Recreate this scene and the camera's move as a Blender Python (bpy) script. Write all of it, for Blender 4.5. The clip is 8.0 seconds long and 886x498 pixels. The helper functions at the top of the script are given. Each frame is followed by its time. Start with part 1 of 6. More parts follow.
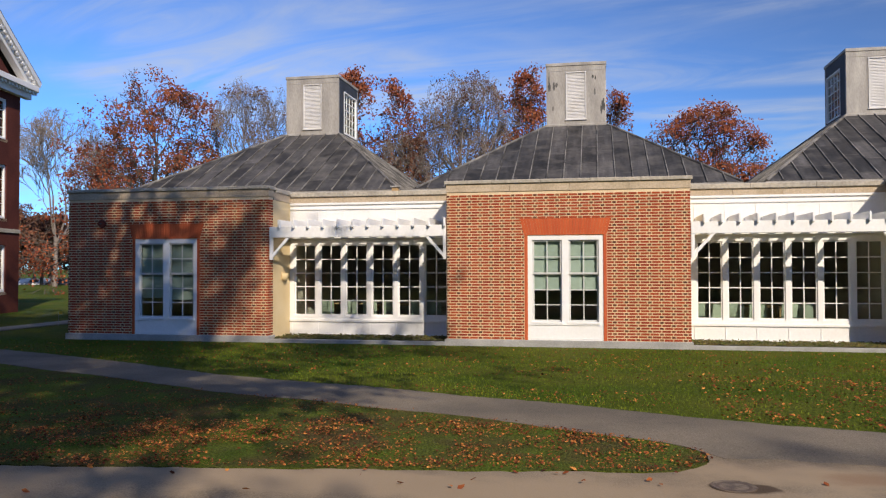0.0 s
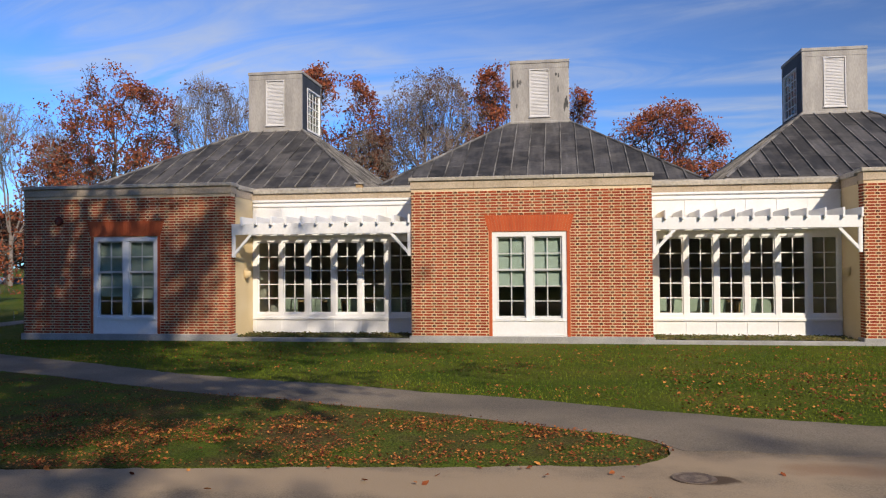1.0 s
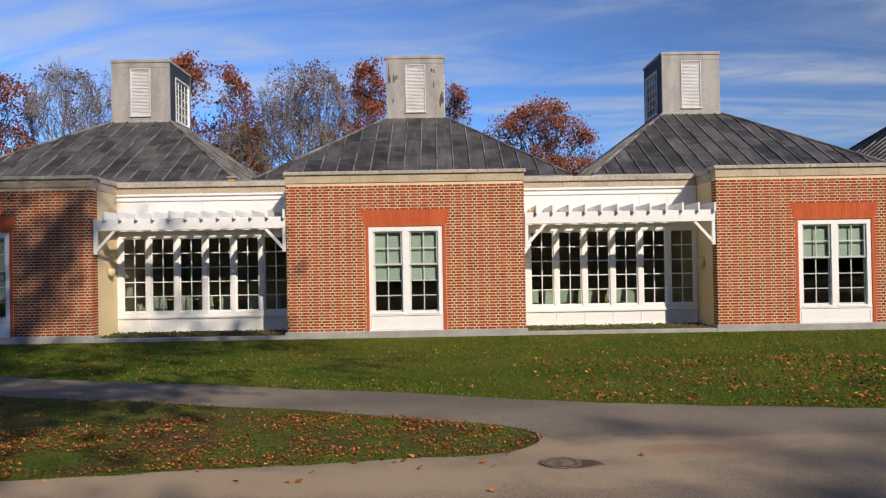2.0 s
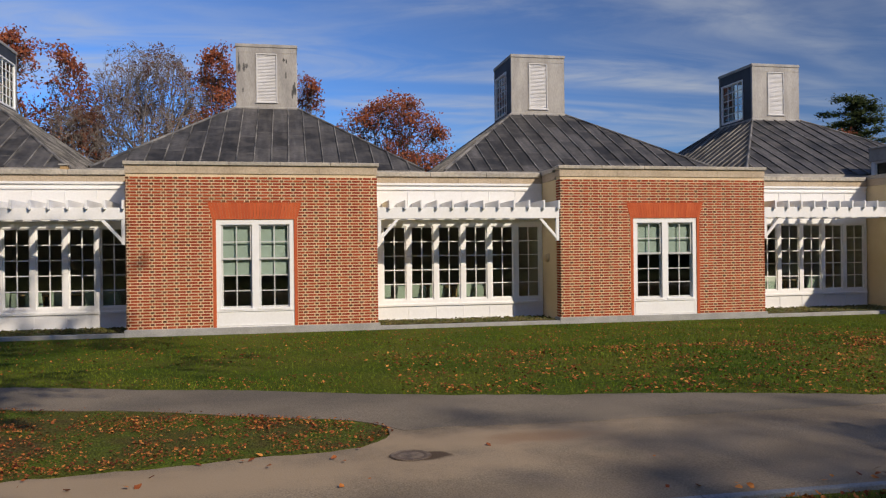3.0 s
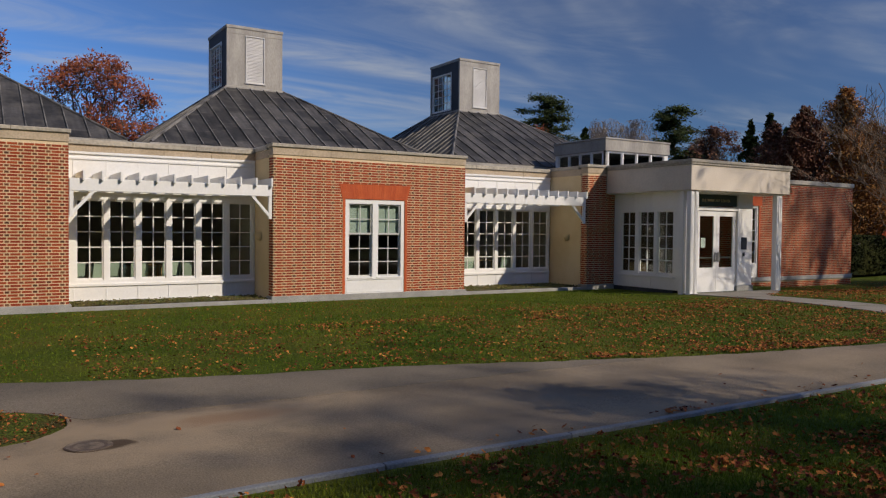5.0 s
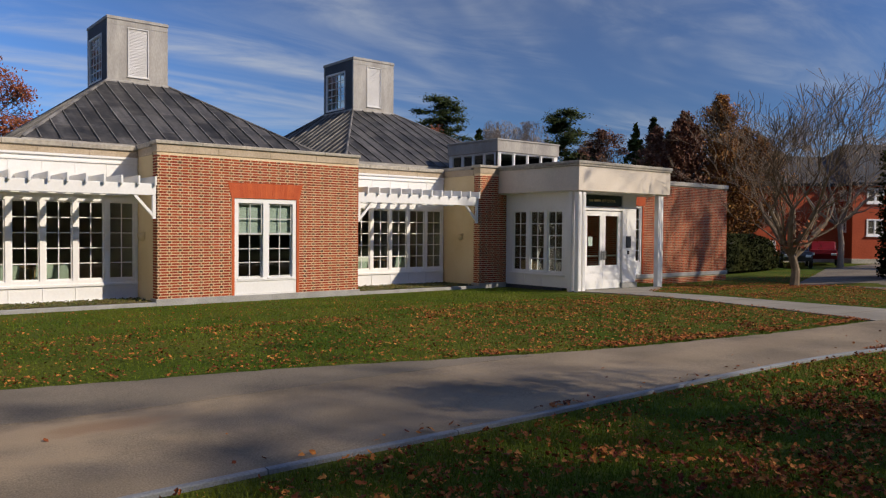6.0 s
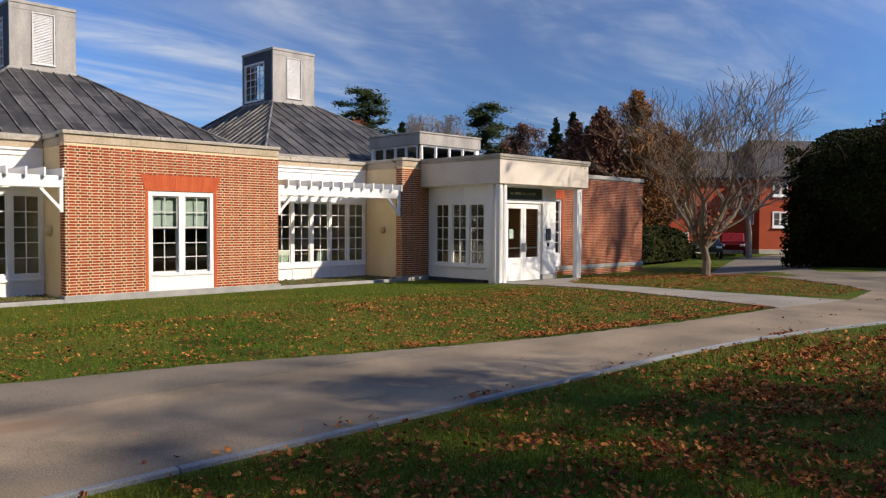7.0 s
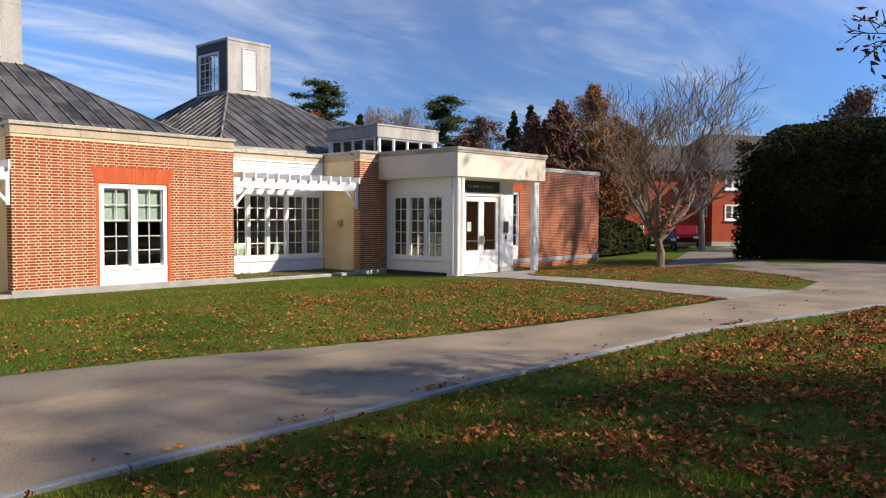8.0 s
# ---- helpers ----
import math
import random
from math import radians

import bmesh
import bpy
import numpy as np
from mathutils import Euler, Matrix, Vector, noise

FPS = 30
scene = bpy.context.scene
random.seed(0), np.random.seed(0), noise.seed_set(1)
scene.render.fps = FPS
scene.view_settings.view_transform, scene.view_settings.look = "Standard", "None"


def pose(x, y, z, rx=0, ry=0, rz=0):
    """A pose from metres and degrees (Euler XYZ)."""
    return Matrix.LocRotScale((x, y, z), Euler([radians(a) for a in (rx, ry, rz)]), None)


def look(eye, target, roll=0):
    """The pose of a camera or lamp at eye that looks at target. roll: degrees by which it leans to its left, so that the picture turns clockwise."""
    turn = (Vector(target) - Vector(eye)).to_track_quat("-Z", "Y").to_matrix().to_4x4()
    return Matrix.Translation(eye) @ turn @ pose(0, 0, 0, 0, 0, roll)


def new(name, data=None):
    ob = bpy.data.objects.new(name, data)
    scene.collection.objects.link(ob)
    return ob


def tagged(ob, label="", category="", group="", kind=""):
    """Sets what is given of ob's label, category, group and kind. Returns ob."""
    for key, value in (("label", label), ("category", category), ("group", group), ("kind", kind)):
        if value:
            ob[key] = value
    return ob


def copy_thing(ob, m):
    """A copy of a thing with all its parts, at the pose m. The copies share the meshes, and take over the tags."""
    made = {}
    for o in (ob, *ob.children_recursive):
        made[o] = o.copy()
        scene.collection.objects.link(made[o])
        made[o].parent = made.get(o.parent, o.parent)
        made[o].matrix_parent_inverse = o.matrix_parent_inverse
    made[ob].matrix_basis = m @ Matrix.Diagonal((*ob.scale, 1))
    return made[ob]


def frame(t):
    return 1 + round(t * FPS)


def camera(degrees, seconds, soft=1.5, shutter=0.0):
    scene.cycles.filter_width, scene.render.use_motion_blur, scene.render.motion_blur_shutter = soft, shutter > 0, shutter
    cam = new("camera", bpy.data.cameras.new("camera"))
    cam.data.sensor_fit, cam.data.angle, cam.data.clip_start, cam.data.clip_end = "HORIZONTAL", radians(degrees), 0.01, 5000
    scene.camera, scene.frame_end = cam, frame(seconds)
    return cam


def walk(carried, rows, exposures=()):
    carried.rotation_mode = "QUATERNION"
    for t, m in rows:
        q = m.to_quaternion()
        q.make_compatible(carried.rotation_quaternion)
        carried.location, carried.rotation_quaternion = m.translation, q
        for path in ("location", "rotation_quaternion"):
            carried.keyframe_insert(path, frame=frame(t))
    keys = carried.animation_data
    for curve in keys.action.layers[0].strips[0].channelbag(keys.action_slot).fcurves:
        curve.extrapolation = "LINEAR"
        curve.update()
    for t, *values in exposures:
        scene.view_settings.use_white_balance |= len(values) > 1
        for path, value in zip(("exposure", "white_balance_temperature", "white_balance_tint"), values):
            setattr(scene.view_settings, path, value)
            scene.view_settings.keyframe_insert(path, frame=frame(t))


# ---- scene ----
cam = camera(59.04, 8.0, soft=1.25)
PATH = [
    (0, (3.570, -18.977, 1.919), (-0.214, 0.656, 2.385), -0.14),
    (0.5, (3.567, -18.970, 1.919), (-0.013, 0.702, 2.344), -0.23),
    (1, (3.580, -18.969, 1.912), (0.678, 0.816, 2.300), -0.40),
    (1.5, (3.610, -18.981, 1.913), (2.118, 0.961, 2.186), -0.79),
    (3, (3.638, -19.000, 1.922), (7.536, 0.616, 1.941), -0.66),
    (3.5, (3.653, -19.005, 1.916), (9.538, 0.109, 1.781), -0.35),
    (4, (3.695, -19.049, 1.918), (11.431, -0.609, 1.570), 0.06),
    (4.5, (3.749, -19.070, 1.920), (12.993, -1.340, 1.476), 0.44),
    (5, (3.803, -19.128, 1.929), (14.248, -2.080, 1.404), 0.56),
    (6.5, (3.920, -19.169, 1.913), (17.342, -4.352, 1.380), 0.31),
    (7, (3.939, -19.183, 1.907), (17.973, -4.949, 1.246), 0.24),
    (7.5, (3.955, -19.185, 1.905), (18.456, -5.432, 1.131), 0.24),
    (8, (3.957, -19.200, 1.907), (18.716, -5.729, 1.069), 0.23),
]
EXPOSURES = [(0, 0), (1.5, 0), (3, -0.25), (3.5, -0.36), (4, -0.54), (4.5, -0.5), (5.2, -0.46), (6.5, 0.10), (7.5, 0.48), (8, 0.62)]
walk(cam, [(t, look(eye, target, roll)) for t, eye, target, roll in PATH], EXPOSURES)

# ---- daylight: low autumn sun from the south-west, thin cirrus ----
SUN_FROM = Vector((0.527 * math.cos(radians(34.5)), -0.85 * math.cos(radians(34.5)), math.sin(radians(34.5))))
sun = new("sun", bpy.data.lights.new("sun", "SUN"))
sun.data.energy, sun.data.angle, sun.data.color = 4.9, radians(0.53), (1.0, 0.865, 0.70)
sun.matrix_basis = look(SUN_FROM * 100, (0, 0, 0))


def daylight():
    world = bpy.data.worlds.new("sky")
    world.use_nodes = True
    scene.world = world
    n, l = world.node_tree.nodes, world.node_tree.links
    n.clear()
    sky = n.new("ShaderNodeTexSky")
    sky.sky_type, sky.sun_disc = "NISHITA", False
    sky.sun_elevation, sky.sun_rotation = radians(34.5), math.atan2(0.527, -0.85)
    sky.air_density, sky.dust_density, sky.ozone_density = 1.0, 0.2, 2.0
    coord = n.new("ShaderNodeTexCoord")
    split = n.new("ShaderNodeSeparateXYZ")
    l.new(coord.outputs["Generated"], split.inputs[0])
    lift = n.new("ShaderNodeMath"); lift.operation = "ADD"; lift.inputs[1].default_value = 0.16
    l.new(split.outputs["Z"], lift.inputs[0])
    low = n.new("ShaderNodeMath"); low.operation = "MAXIMUM"; low.inputs[1].default_value = 0.05
    l.new(lift.outputs[0], low.inputs[0])
    flat = []
    for axis in "XY":
        d = n.new("ShaderNodeMath"); d.operation = "DIVIDE"
        l.new(split.outputs[axis], d.inputs[0]); l.new(low.outputs[0], d.inputs[1])
        flat.append(d)
    join = n.new("ShaderNodeCombineXYZ")
    l.new(flat[0].outputs[0], join.inputs[0]); l.new(flat[1].outputs[0], join.inputs[1])

    def streaks(turn, size, detail, distort, lo, hi):
        m = n.new("ShaderNodeMapping")
        m.vector_type = "TEXTURE"
        m.inputs["Rotation"].default_value = (0, 0, radians(turn))
        m.inputs["Scale"].default_value = size
        l.new(join.outputs[0], m.inputs["Vector"])
        t = n.new("ShaderNodeTexNoise")
        t.inputs["Scale"].default_value, t.inputs["Detail"].default_value = 1.0, detail
        t.inputs["Roughness"].default_value, t.inputs["Distortion"].default_value = 0.6, distort
        l.new(m.outputs[0], t.inputs["Vector"])
        r = n.new("ShaderNodeMapRange")
        r.interpolation_type = "SMOOTHSTEP"
        r.inputs["From Min"].default_value, r.inputs["From Max"].default_value = lo, hi
        l.new(t.outputs[0], r.inputs["Value"])
        return r

    broad = streaks(-5, (2.8, 1.1, 1), 4.0, 1.1, 0.38, 0.70)
    fine = streaks(-14, (1.2, 0.40, 1), 7.0, 2.0, 0.28, 0.78)
    both = n.new("ShaderNodeMath"); both.operation = "MULTIPLY"
    l.new(broad.outputs[0], both.inputs[0]); l.new(fine.outputs[0], both.inputs[1])
    veil = n.new("ShaderNodeMath"); veil.operation = "MULTIPLY_ADD"
    veil.inputs[1].default_value, veil.inputs[2].default_value = 0.95, 0.10
    l.new(both.outputs[0], veil.inputs[0])
    tint = n.new("ShaderNodeMix"); tint.data_type = "RGBA"; tint.blend_type = "MULTIPLY"
    tint.inputs["Factor"].default_value = 1.0
    tint.inputs["B"].default_value = (0.57, 1.26, 2.34, 1)
    # the clear sky is deepest a quarter turn from the sun, as through a polarising filter
    dot = n.new("ShaderNodeVectorMath"); dot.operation = "DOT_PRODUCT"; dot.inputs[1].default_value = SUN_FROM
    l.new(coord.outputs["Generated"], dot.inputs[0])
    sq = n.new("ShaderNodeMath"); sq.operation = "MULTIPLY"
    l.new(dot.outputs["Value"], sq.inputs[0]); l.new(dot.outputs["Value"], sq.inputs[1])
    deep = n.new("ShaderNodeMapRange")
    deep.inputs["From Min"].default_value, deep.inputs["From Max"].default_value = 0.0, 0.55
    deep.inputs["To Min"].default_value, deep.inputs["To Max"].default_value = 0.32, 1.0
    l.new(sq.outputs[0], deep.inputs["Value"])
    dim = n.new("ShaderNodeMix"); dim.data_type = "RGBA"; dim.blend_type = "MULTIPLY"; dim.inputs["Factor"].default_value = 1.0
    l.new(sky.outputs[0], dim.inputs["A"]); l.new(deep.outputs[0], dim.inputs["B"])
    l.new(dim.outputs["Result"], tint.inputs["A"])
    mix = n.new("ShaderNodeMix"); mix.data_type = "RGBA"
    mix.inputs["B"].default_value = (6.3, 6.6, 7.0, 1)
    l.new(veil.outputs[0], mix.inputs["Factor"]); l.new(tint.outputs["Result"], mix.inputs["A"])
    back, out = n.new("ShaderNodeBackground"), n.new("ShaderNodeOutputWorld")
    back.inputs["Strength"].default_value = 0.092
    l.new(mix.outputs["Result"], back.inputs["Color"]); l.new(back.outputs[0], out.inputs[0])


daylight()


# ---- materials ----
def mat(name, a, b, scale=2.0, fine=30.0, rough=0.7, bump=0.15, metal=0.0, rnd=0.0, island=0.0, stretch=(1, 1, 1),
        speck=0.12, gloss=0.5, depth=0.01):
    """Two tones mixed by a broad noise, speckled by a fine one, with relief; rnd and island vary whole pieces."""
    m = bpy.data.materials.new(name)
    m.use_nodes = True
    n, l = m.node_tree.nodes, m.node_tree.links
    bsdf = n["Principled BSDF"]
    geo = n.new("ShaderNodeNewGeometry")
    mp = n.new("ShaderNodeMapping")
    mp.inputs["Scale"].default_value = stretch
    l.new(geo.outputs["Position"], mp.inputs["Vector"])

    def noise_tex(s, detail):
        t = n.new("ShaderNodeTexNoise")
        t.inputs["Scale"].default_value, t.inputs["Detail"].default_value = s, detail
        l.new(mp.outputs[0], t.inputs["Vector"])
        return t

    broad, grain = noise_tex(scale, 4.0), noise_tex(fine, 3.0)
    ramp = n.new("ShaderNodeMapRange")
    ramp.inputs["From Min"].default_value, ramp.inputs["From Max"].default_value = 0.35, 0.65
    l.new(broad.outputs[0], ramp.inputs["Value"])
    mix = n.new("ShaderNodeMix"); mix.data_type = "RGBA"
    mix.inputs["A"].default_value, mix.inputs["B"].default_value = (*a, 1), (*b, 1)
    l.new(ramp.outputs[0], mix.inputs["Factor"])
    hsv = n.new("ShaderNodeHueSaturation")
    l.new(mix.outputs["Result"], hsv.inputs["Color"])
    val = n.new("ShaderNodeMapRange")
    val.inputs["From Min"].default_value, val.inputs["From Max"].default_value = 0.3, 0.7
    val.inputs["To Min"].default_value, val.inputs["To Max"].default_value = 1 - speck, 1 + speck
    l.new(grain.outputs[0], val.inputs["Value"])
    value = val.outputs[0]
    for amount, source in ((rnd, "object"), (island, "island")):
        if amount:
            out = n.new("ShaderNodeObjectInfo").outputs["Random"] if source == "object" else geo.outputs["Random Per Island"]
            r = n.new("ShaderNodeMapRange")
            r.inputs["To Min"].default_value, r.inputs["To Max"].default_value = 1 - amount, 1 + amount
            l.new(out, r.inputs["Value"])
            p = n.new("ShaderNodeMath"); p.operation = "MULTIPLY"
            l.new(value, p.inputs[0]); l.new(r.outputs[0], p.inputs[1])
            value = p.outputs[0]
            h = n.new("ShaderNodeMapRange")
            h.inputs["To Min"].default_value, h.inputs["To Max"].default_value = 0.5 - amount * 0.022, 0.5 + amount * 0.022
            l.new(out, h.inputs["Value"]); l.new(h.outputs[0], hsv.inputs["Hue"])
    l.new(value, hsv.inputs["Value"])
    l.new(hsv.outputs[0], bsdf.inputs["Base Color"])
    bsdf.inputs["Roughness"].default_value, bsdf.inputs["Metallic"].default_value = rough, metal
    bsdf.inputs["Specular IOR Level"].default_value = gloss
    if bump:
        bp = n.new("ShaderNodeBump")
        bp.inputs["Strength"].default_value, bp.inputs["Distance"].default_value = bump, depth
        l.new(grain.outputs[0], bp.inputs["Height"]); l.new(bp.outputs[0], bsdf.inputs["Normal"])
    return m


def glass_mat(name, tint, clear=0.92):
    m = bpy.data.materials.new(name)
    m.use_nodes = True
    n, l = m.node_tree.nodes, m.node_tree.links
    n.clear()
    see, shine = n.new("ShaderNodeBsdfTransparent"), n.new("ShaderNodeBsdfGlossy")
    see.inputs["Color"].default_value = (*tint, 1)
    shine.inputs["Roughness"].default_value = 0.02
    edge = n.new("ShaderNodeLayerWeight"); edge.inputs["Blend"].default_value = 0.5
    steep = n.new("ShaderNodeMath"); steep.operation = "POWER"; steep.inputs[1].default_value = 5.0
    fr = n.new("ShaderNodeMath"); fr.operation = "MULTIPLY_ADD"; fr.inputs[1].default_value, fr.inputs[2].default_value = 0.7, 0.055
    l.new(edge.outputs["Facing"], steep.inputs[0]); l.new(steep.outputs[0], fr.inputs[0])
    nz = n.new("ShaderNodeTexNoise"); nz.inputs["Scale"].default_value = 1.3
    geo = n.new("ShaderNodeNewGeometry")
    l.new(geo.outputs["Position"], nz.inputs["Vector"])
    bp = n.new("ShaderNodeBump"); bp.inputs["Strength"].default_value, bp.inputs["Distance"].default_value = 0.06, 0.02
    l.new(nz.outputs[0], bp.inputs["Height"]); l.new(bp.outputs[0], shine.inputs["Normal"])
    mix, out = n.new("ShaderNodeMixShader"), n.new("ShaderNodeOutputMaterial")
    l.new(fr.outputs[0], mix.inputs[0]); l.new(see.outputs[0], mix.inputs[1]); l.new(shine.outputs[0], mix.inputs[2])
    l.new(mix.outputs[0], out.inputs[0])
    return m


def roof_mat(name, along):
    """Weathered lead-coated sheets: every sheet between the seams has its own tone and lap height, with chalky blotches and runs."""
    m = mat(name, (0.030, 0.029, 0.029), (0.056, 0.052, 0.050), 1.1, 9.0, 0.6, 0.12, speck=0.25, gloss=0.35)
    n, l = m.node_tree.nodes, m.node_tree.links
    hsv = next(x for x in n if x.bl_idname == "ShaderNodeHueSaturation")
    geo = next(x for x in n if x.bl_idname == "ShaderNodeNewGeometry")
    bsdf = n["Principled BSDF"]

    def calc(op, a, b=None):
        d = n.new("ShaderNodeMath"); d.operation = op
        for i, q in enumerate((a, b)):
            if isinstance(q, (int, float)):
                d.inputs[i].default_value = q
            elif q is not None:
                l.new(q, d.inputs[i])
        return d.outputs[0]

    def span(q, lo, hi, to_lo, to_hi):
        r = n.new("ShaderNodeMapRange")
        for key, value in (("From Min", lo), ("From Max", hi), ("To Min", to_lo), ("To Max", to_hi)):
            r.inputs[key].default_value = value
        l.new(q, r.inputs["Value"])
        return r.outputs[0]

    def blot(scale, detail):
        t = n.new("ShaderNodeTexNoise"); t.inputs["Scale"].default_value, t.inputs["Detail"].default_value = 1.0, detail
        mp = n.new("ShaderNodeMapping"); mp.inputs["Scale"].default_value = scale
        l.new(geo.outputs["Position"], mp.inputs["Vector"]); l.new(mp.outputs[0], t.inputs["Vector"])
        return t.outputs[0]

    s = n.new("ShaderNodeSeparateXYZ")
    l.new(geo.outputs["Position"], s.inputs[0])
    column = calc("FLOOR", calc("DIVIDE", s.outputs[along], 0.53))
    white = n.new("ShaderNodeTexWhiteNoise"); white.noise_dimensions = "1D"
    l.new(column, white.inputs["W"])
    height = calc("ADD", calc("DIVIDE", s.outputs["Z"], 0.72), calc("MULTIPLY", white.outputs["Value"], 5.0))
    c = n.new("ShaderNodeCombineXYZ")
    l.new(column, c.inputs[0]); l.new(calc("FLOOR", height), c.inputs[1])
    w = n.new("ShaderNodeTexWhiteNoise"); w.noise_dimensions = "2D"
    l.new(c.outputs[0], w.inputs["Vector"])
    tone = span(w.outputs["Value"], 0, 1, 0.55, 1.7)
    lap = calc("LESS_THAN", calc("FRACT", height), 0.06)
    runs = span(blot((6, 0.7, 0.7) if along == "X" else (0.7, 6, 0.7), 6.0), 0.45, 0.75, 0.85, 1.6)
    old = hsv.inputs["Value"].links[0].from_socket
    l.new(calc("MULTIPLY", calc("MULTIPLY", old, tone), runs), hsv.inputs["Value"])
    # chalky bloom on laps, in blotches and down the sheets
    bloom = span(blot((1.6, 1.6, 2.6), 8.0), 0.48, 0.72, 0.0, 0.55)
    edge = calc("MULTIPLY", lap, span(blot((3, 3, 3), 4.0), 0.42, 0.62, 0.0, 0.65))
    mix = n.new("ShaderNodeMix"); mix.data_type = "RGBA"
    mix.inputs["B"].default_value = (0.135, 0.122, 0.108, 1)
    l.new(calc("MAXIMUM", bloom, edge), mix.inputs["Factor"]); l.new(hsv.outputs[0], mix.inputs["A"])
    l.new(mix.outputs["Result"], bsdf.inputs["Base Color"])
    return m


BRICK = mat("brick", (0.285, 0.050, 0.021), (0.37, 0.074, 0.030), 3, 60, 0.85, 0.3, rnd=0.17, gloss=0.12)
BRICK_JOINED = mat("brick_joined", (0.285, 0.050, 0.021), (0.37, 0.074, 0.030), 3, 60, 0.85, 0.3, island=0.17, gloss=0.12)
HEADER = mat("burnt_header_brick", (0.135, 0.068, 0.038), (0.20, 0.064, 0.034), 3, 60, 0.85, 0.3, rnd=0.4, gloss=0.12)
HEADER_JOINED = mat("burnt_header_joined", (0.135, 0.068, 0.038), (0.20, 0.064, 0.034), 3, 60, 0.85, 0.3, island=0.4, gloss=0.12)
RUBBED = mat("rubbed_brick", (0.50, 0.105, 0.040), (0.54, 0.125, 0.05), 4, 60, 0.85, 0.2, rnd=0.08, gloss=0.12)
MORTAR = mat("mortar", (0.69, 0.53, 0.335), (0.78, 0.62, 0.41), 2, 50, 0.95, 0.4, gloss=0.12)
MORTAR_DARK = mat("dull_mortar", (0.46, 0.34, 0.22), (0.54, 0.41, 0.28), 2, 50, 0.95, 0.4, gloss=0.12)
LIME = mat("limestone", (0.43, 0.345, 0.245), (0.53, 0.43, 0.315), 1.5, 25, 0.9, 0.2, speck=0.14, gloss=0.12)
LIME_GREY = mat("weathered_limestone", (0.34, 0.31, 0.26), (0.48, 0.43, 0.35), 1.2, 14, 0.9, 0.3, speck=0.2)
GRANITE = mat("granite", (0.29, 0.285, 0.27), (0.38, 0.37, 0.35), 2, 70, 0.85, 0.3, speck=0.2)
KERB = mat("kerb_granite", (0.155, 0.165, 0.18), (0.23, 0.24, 0.255), 1.5, 60, 0.85, 0.3, speck=0.2)
WHITE = mat("white_paint", (0.82, 0.81, 0.79), (0.86, 0.855, 0.84), 1.2, 20, 0.5, 0.05, speck=0.03)
LOUVRE = mat("chalky_white_paint", (0.60, 0.58, 0.55), (0.68, 0.66, 0.63), 1.5, 20, 0.6, 0.05, speck=0.05)
SASH = mat("grey_sash_paint", (0.52, 0.53, 0.52), (0.60, 0.60, 0.58), 2, 30, 0.5, 0.05, speck=0.05)
STUCCO = mat("cream_stucco", (0.68, 0.53, 0.30), (0.74, 0.60, 0.37), 1.0, 60, 0.95, 0.4, speck=0.06, gloss=0.12)
ROOF_X, ROOF_Y = roof_mat("roof_sheets", "X"), roof_mat("roof_sheets_side", "Y")
SEAM = mat("roof_seam", (0.045, 0.042, 0.04), (0.25, 0.23, 0.20), 1.3, 9, 0.5, 0.1, speck=0.25)
LEAD = mat("weathered_lead", (0.275, 0.255, 0.225), (0.40, 0.37, 0.325), 0.9, 16, 0.6, 0.2, stretch=(2.2, 2.2, 0.6), speck=0.14)
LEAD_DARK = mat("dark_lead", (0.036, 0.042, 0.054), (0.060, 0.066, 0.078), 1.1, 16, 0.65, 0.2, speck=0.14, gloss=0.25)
STAIN = mat("black_stain", (0.06, 0.06, 0.055), (0.14, 0.13, 0.12), 5, 30, 0.8, 0.1)
GLASS = glass_mat("window_glass", (0.80, 0.86, 0.84))
BLIND = mat("roller_blind", (0.47, 0.53, 0.47), (0.53, 0.585, 0.52), 1, 50, 0.9, 0.1, speck=0.03)
# indoor dimness is put into this colour, for rooms seen through panes
DARK_IN = mat("dim_room_colour", (0.10, 0.08, 0.06), (0.14, 0.11, 0.085), 1, 12, 0.9, 0.1)
PALE_IN = mat("pale_interior", (0.70, 0.65, 0.56), (0.76, 0.71, 0.62), 1, 12, 0.9, 0.05)
FLOOR_IN = mat("timber_floor", (0.48, 0.37, 0.25), (0.56, 0.44, 0.30), 1, 12, 0.5, 0.1)
CANOPY = mat("pale_limestone", (0.62, 0.545, 0.45), (0.72, 0.64, 0.54), 0.8, 25, 0.9, 0.2, speck=0.06)
CHAIR = mat("pale_green_plastic", (0.50, 0.58, 0.45), (0.56, 0.63, 0.51), 2, 30, 0.5, 0.05)
TIMBER = mat("light_timber", (0.42, 0.27, 0.12), (0.52, 0.34, 0.16), 3, 30, 0.6, 0.1)
METAL = mat("brushed_metal", (0.45, 0.45, 0.45), (0.55, 0.55, 0.55), 5, 60, 0.35, 0.05, metal=0.9)
BLACK = mat("black_plastic", (0.025, 0.025, 0.027), (0.04, 0.04, 0.04), 5, 60, 0.5, 0.05)
SIGN = mat("sign_board", (0.020, 0.040, 0.032), (0.028, 0.05, 0.04), 3, 30, 0.5, 0.05)
GOLD = mat("sign_letters", (0.50, 0.42, 0.22), (0.56, 0.47, 0.26), 5, 40, 0.5, 0.0)
PAPER = mat("paper_notice", (0.72, 0.76, 0.70), (0.78, 0.80, 0.75), 5, 40, 0.8, 0.0)
LAWN = mat("lawn", (0.045, 0.075, 0.005), (0.088, 0.094, 0.012), 0.45, 22, 0.95, 0.8, speck=0.45, gloss=0.1, depth=0.05)
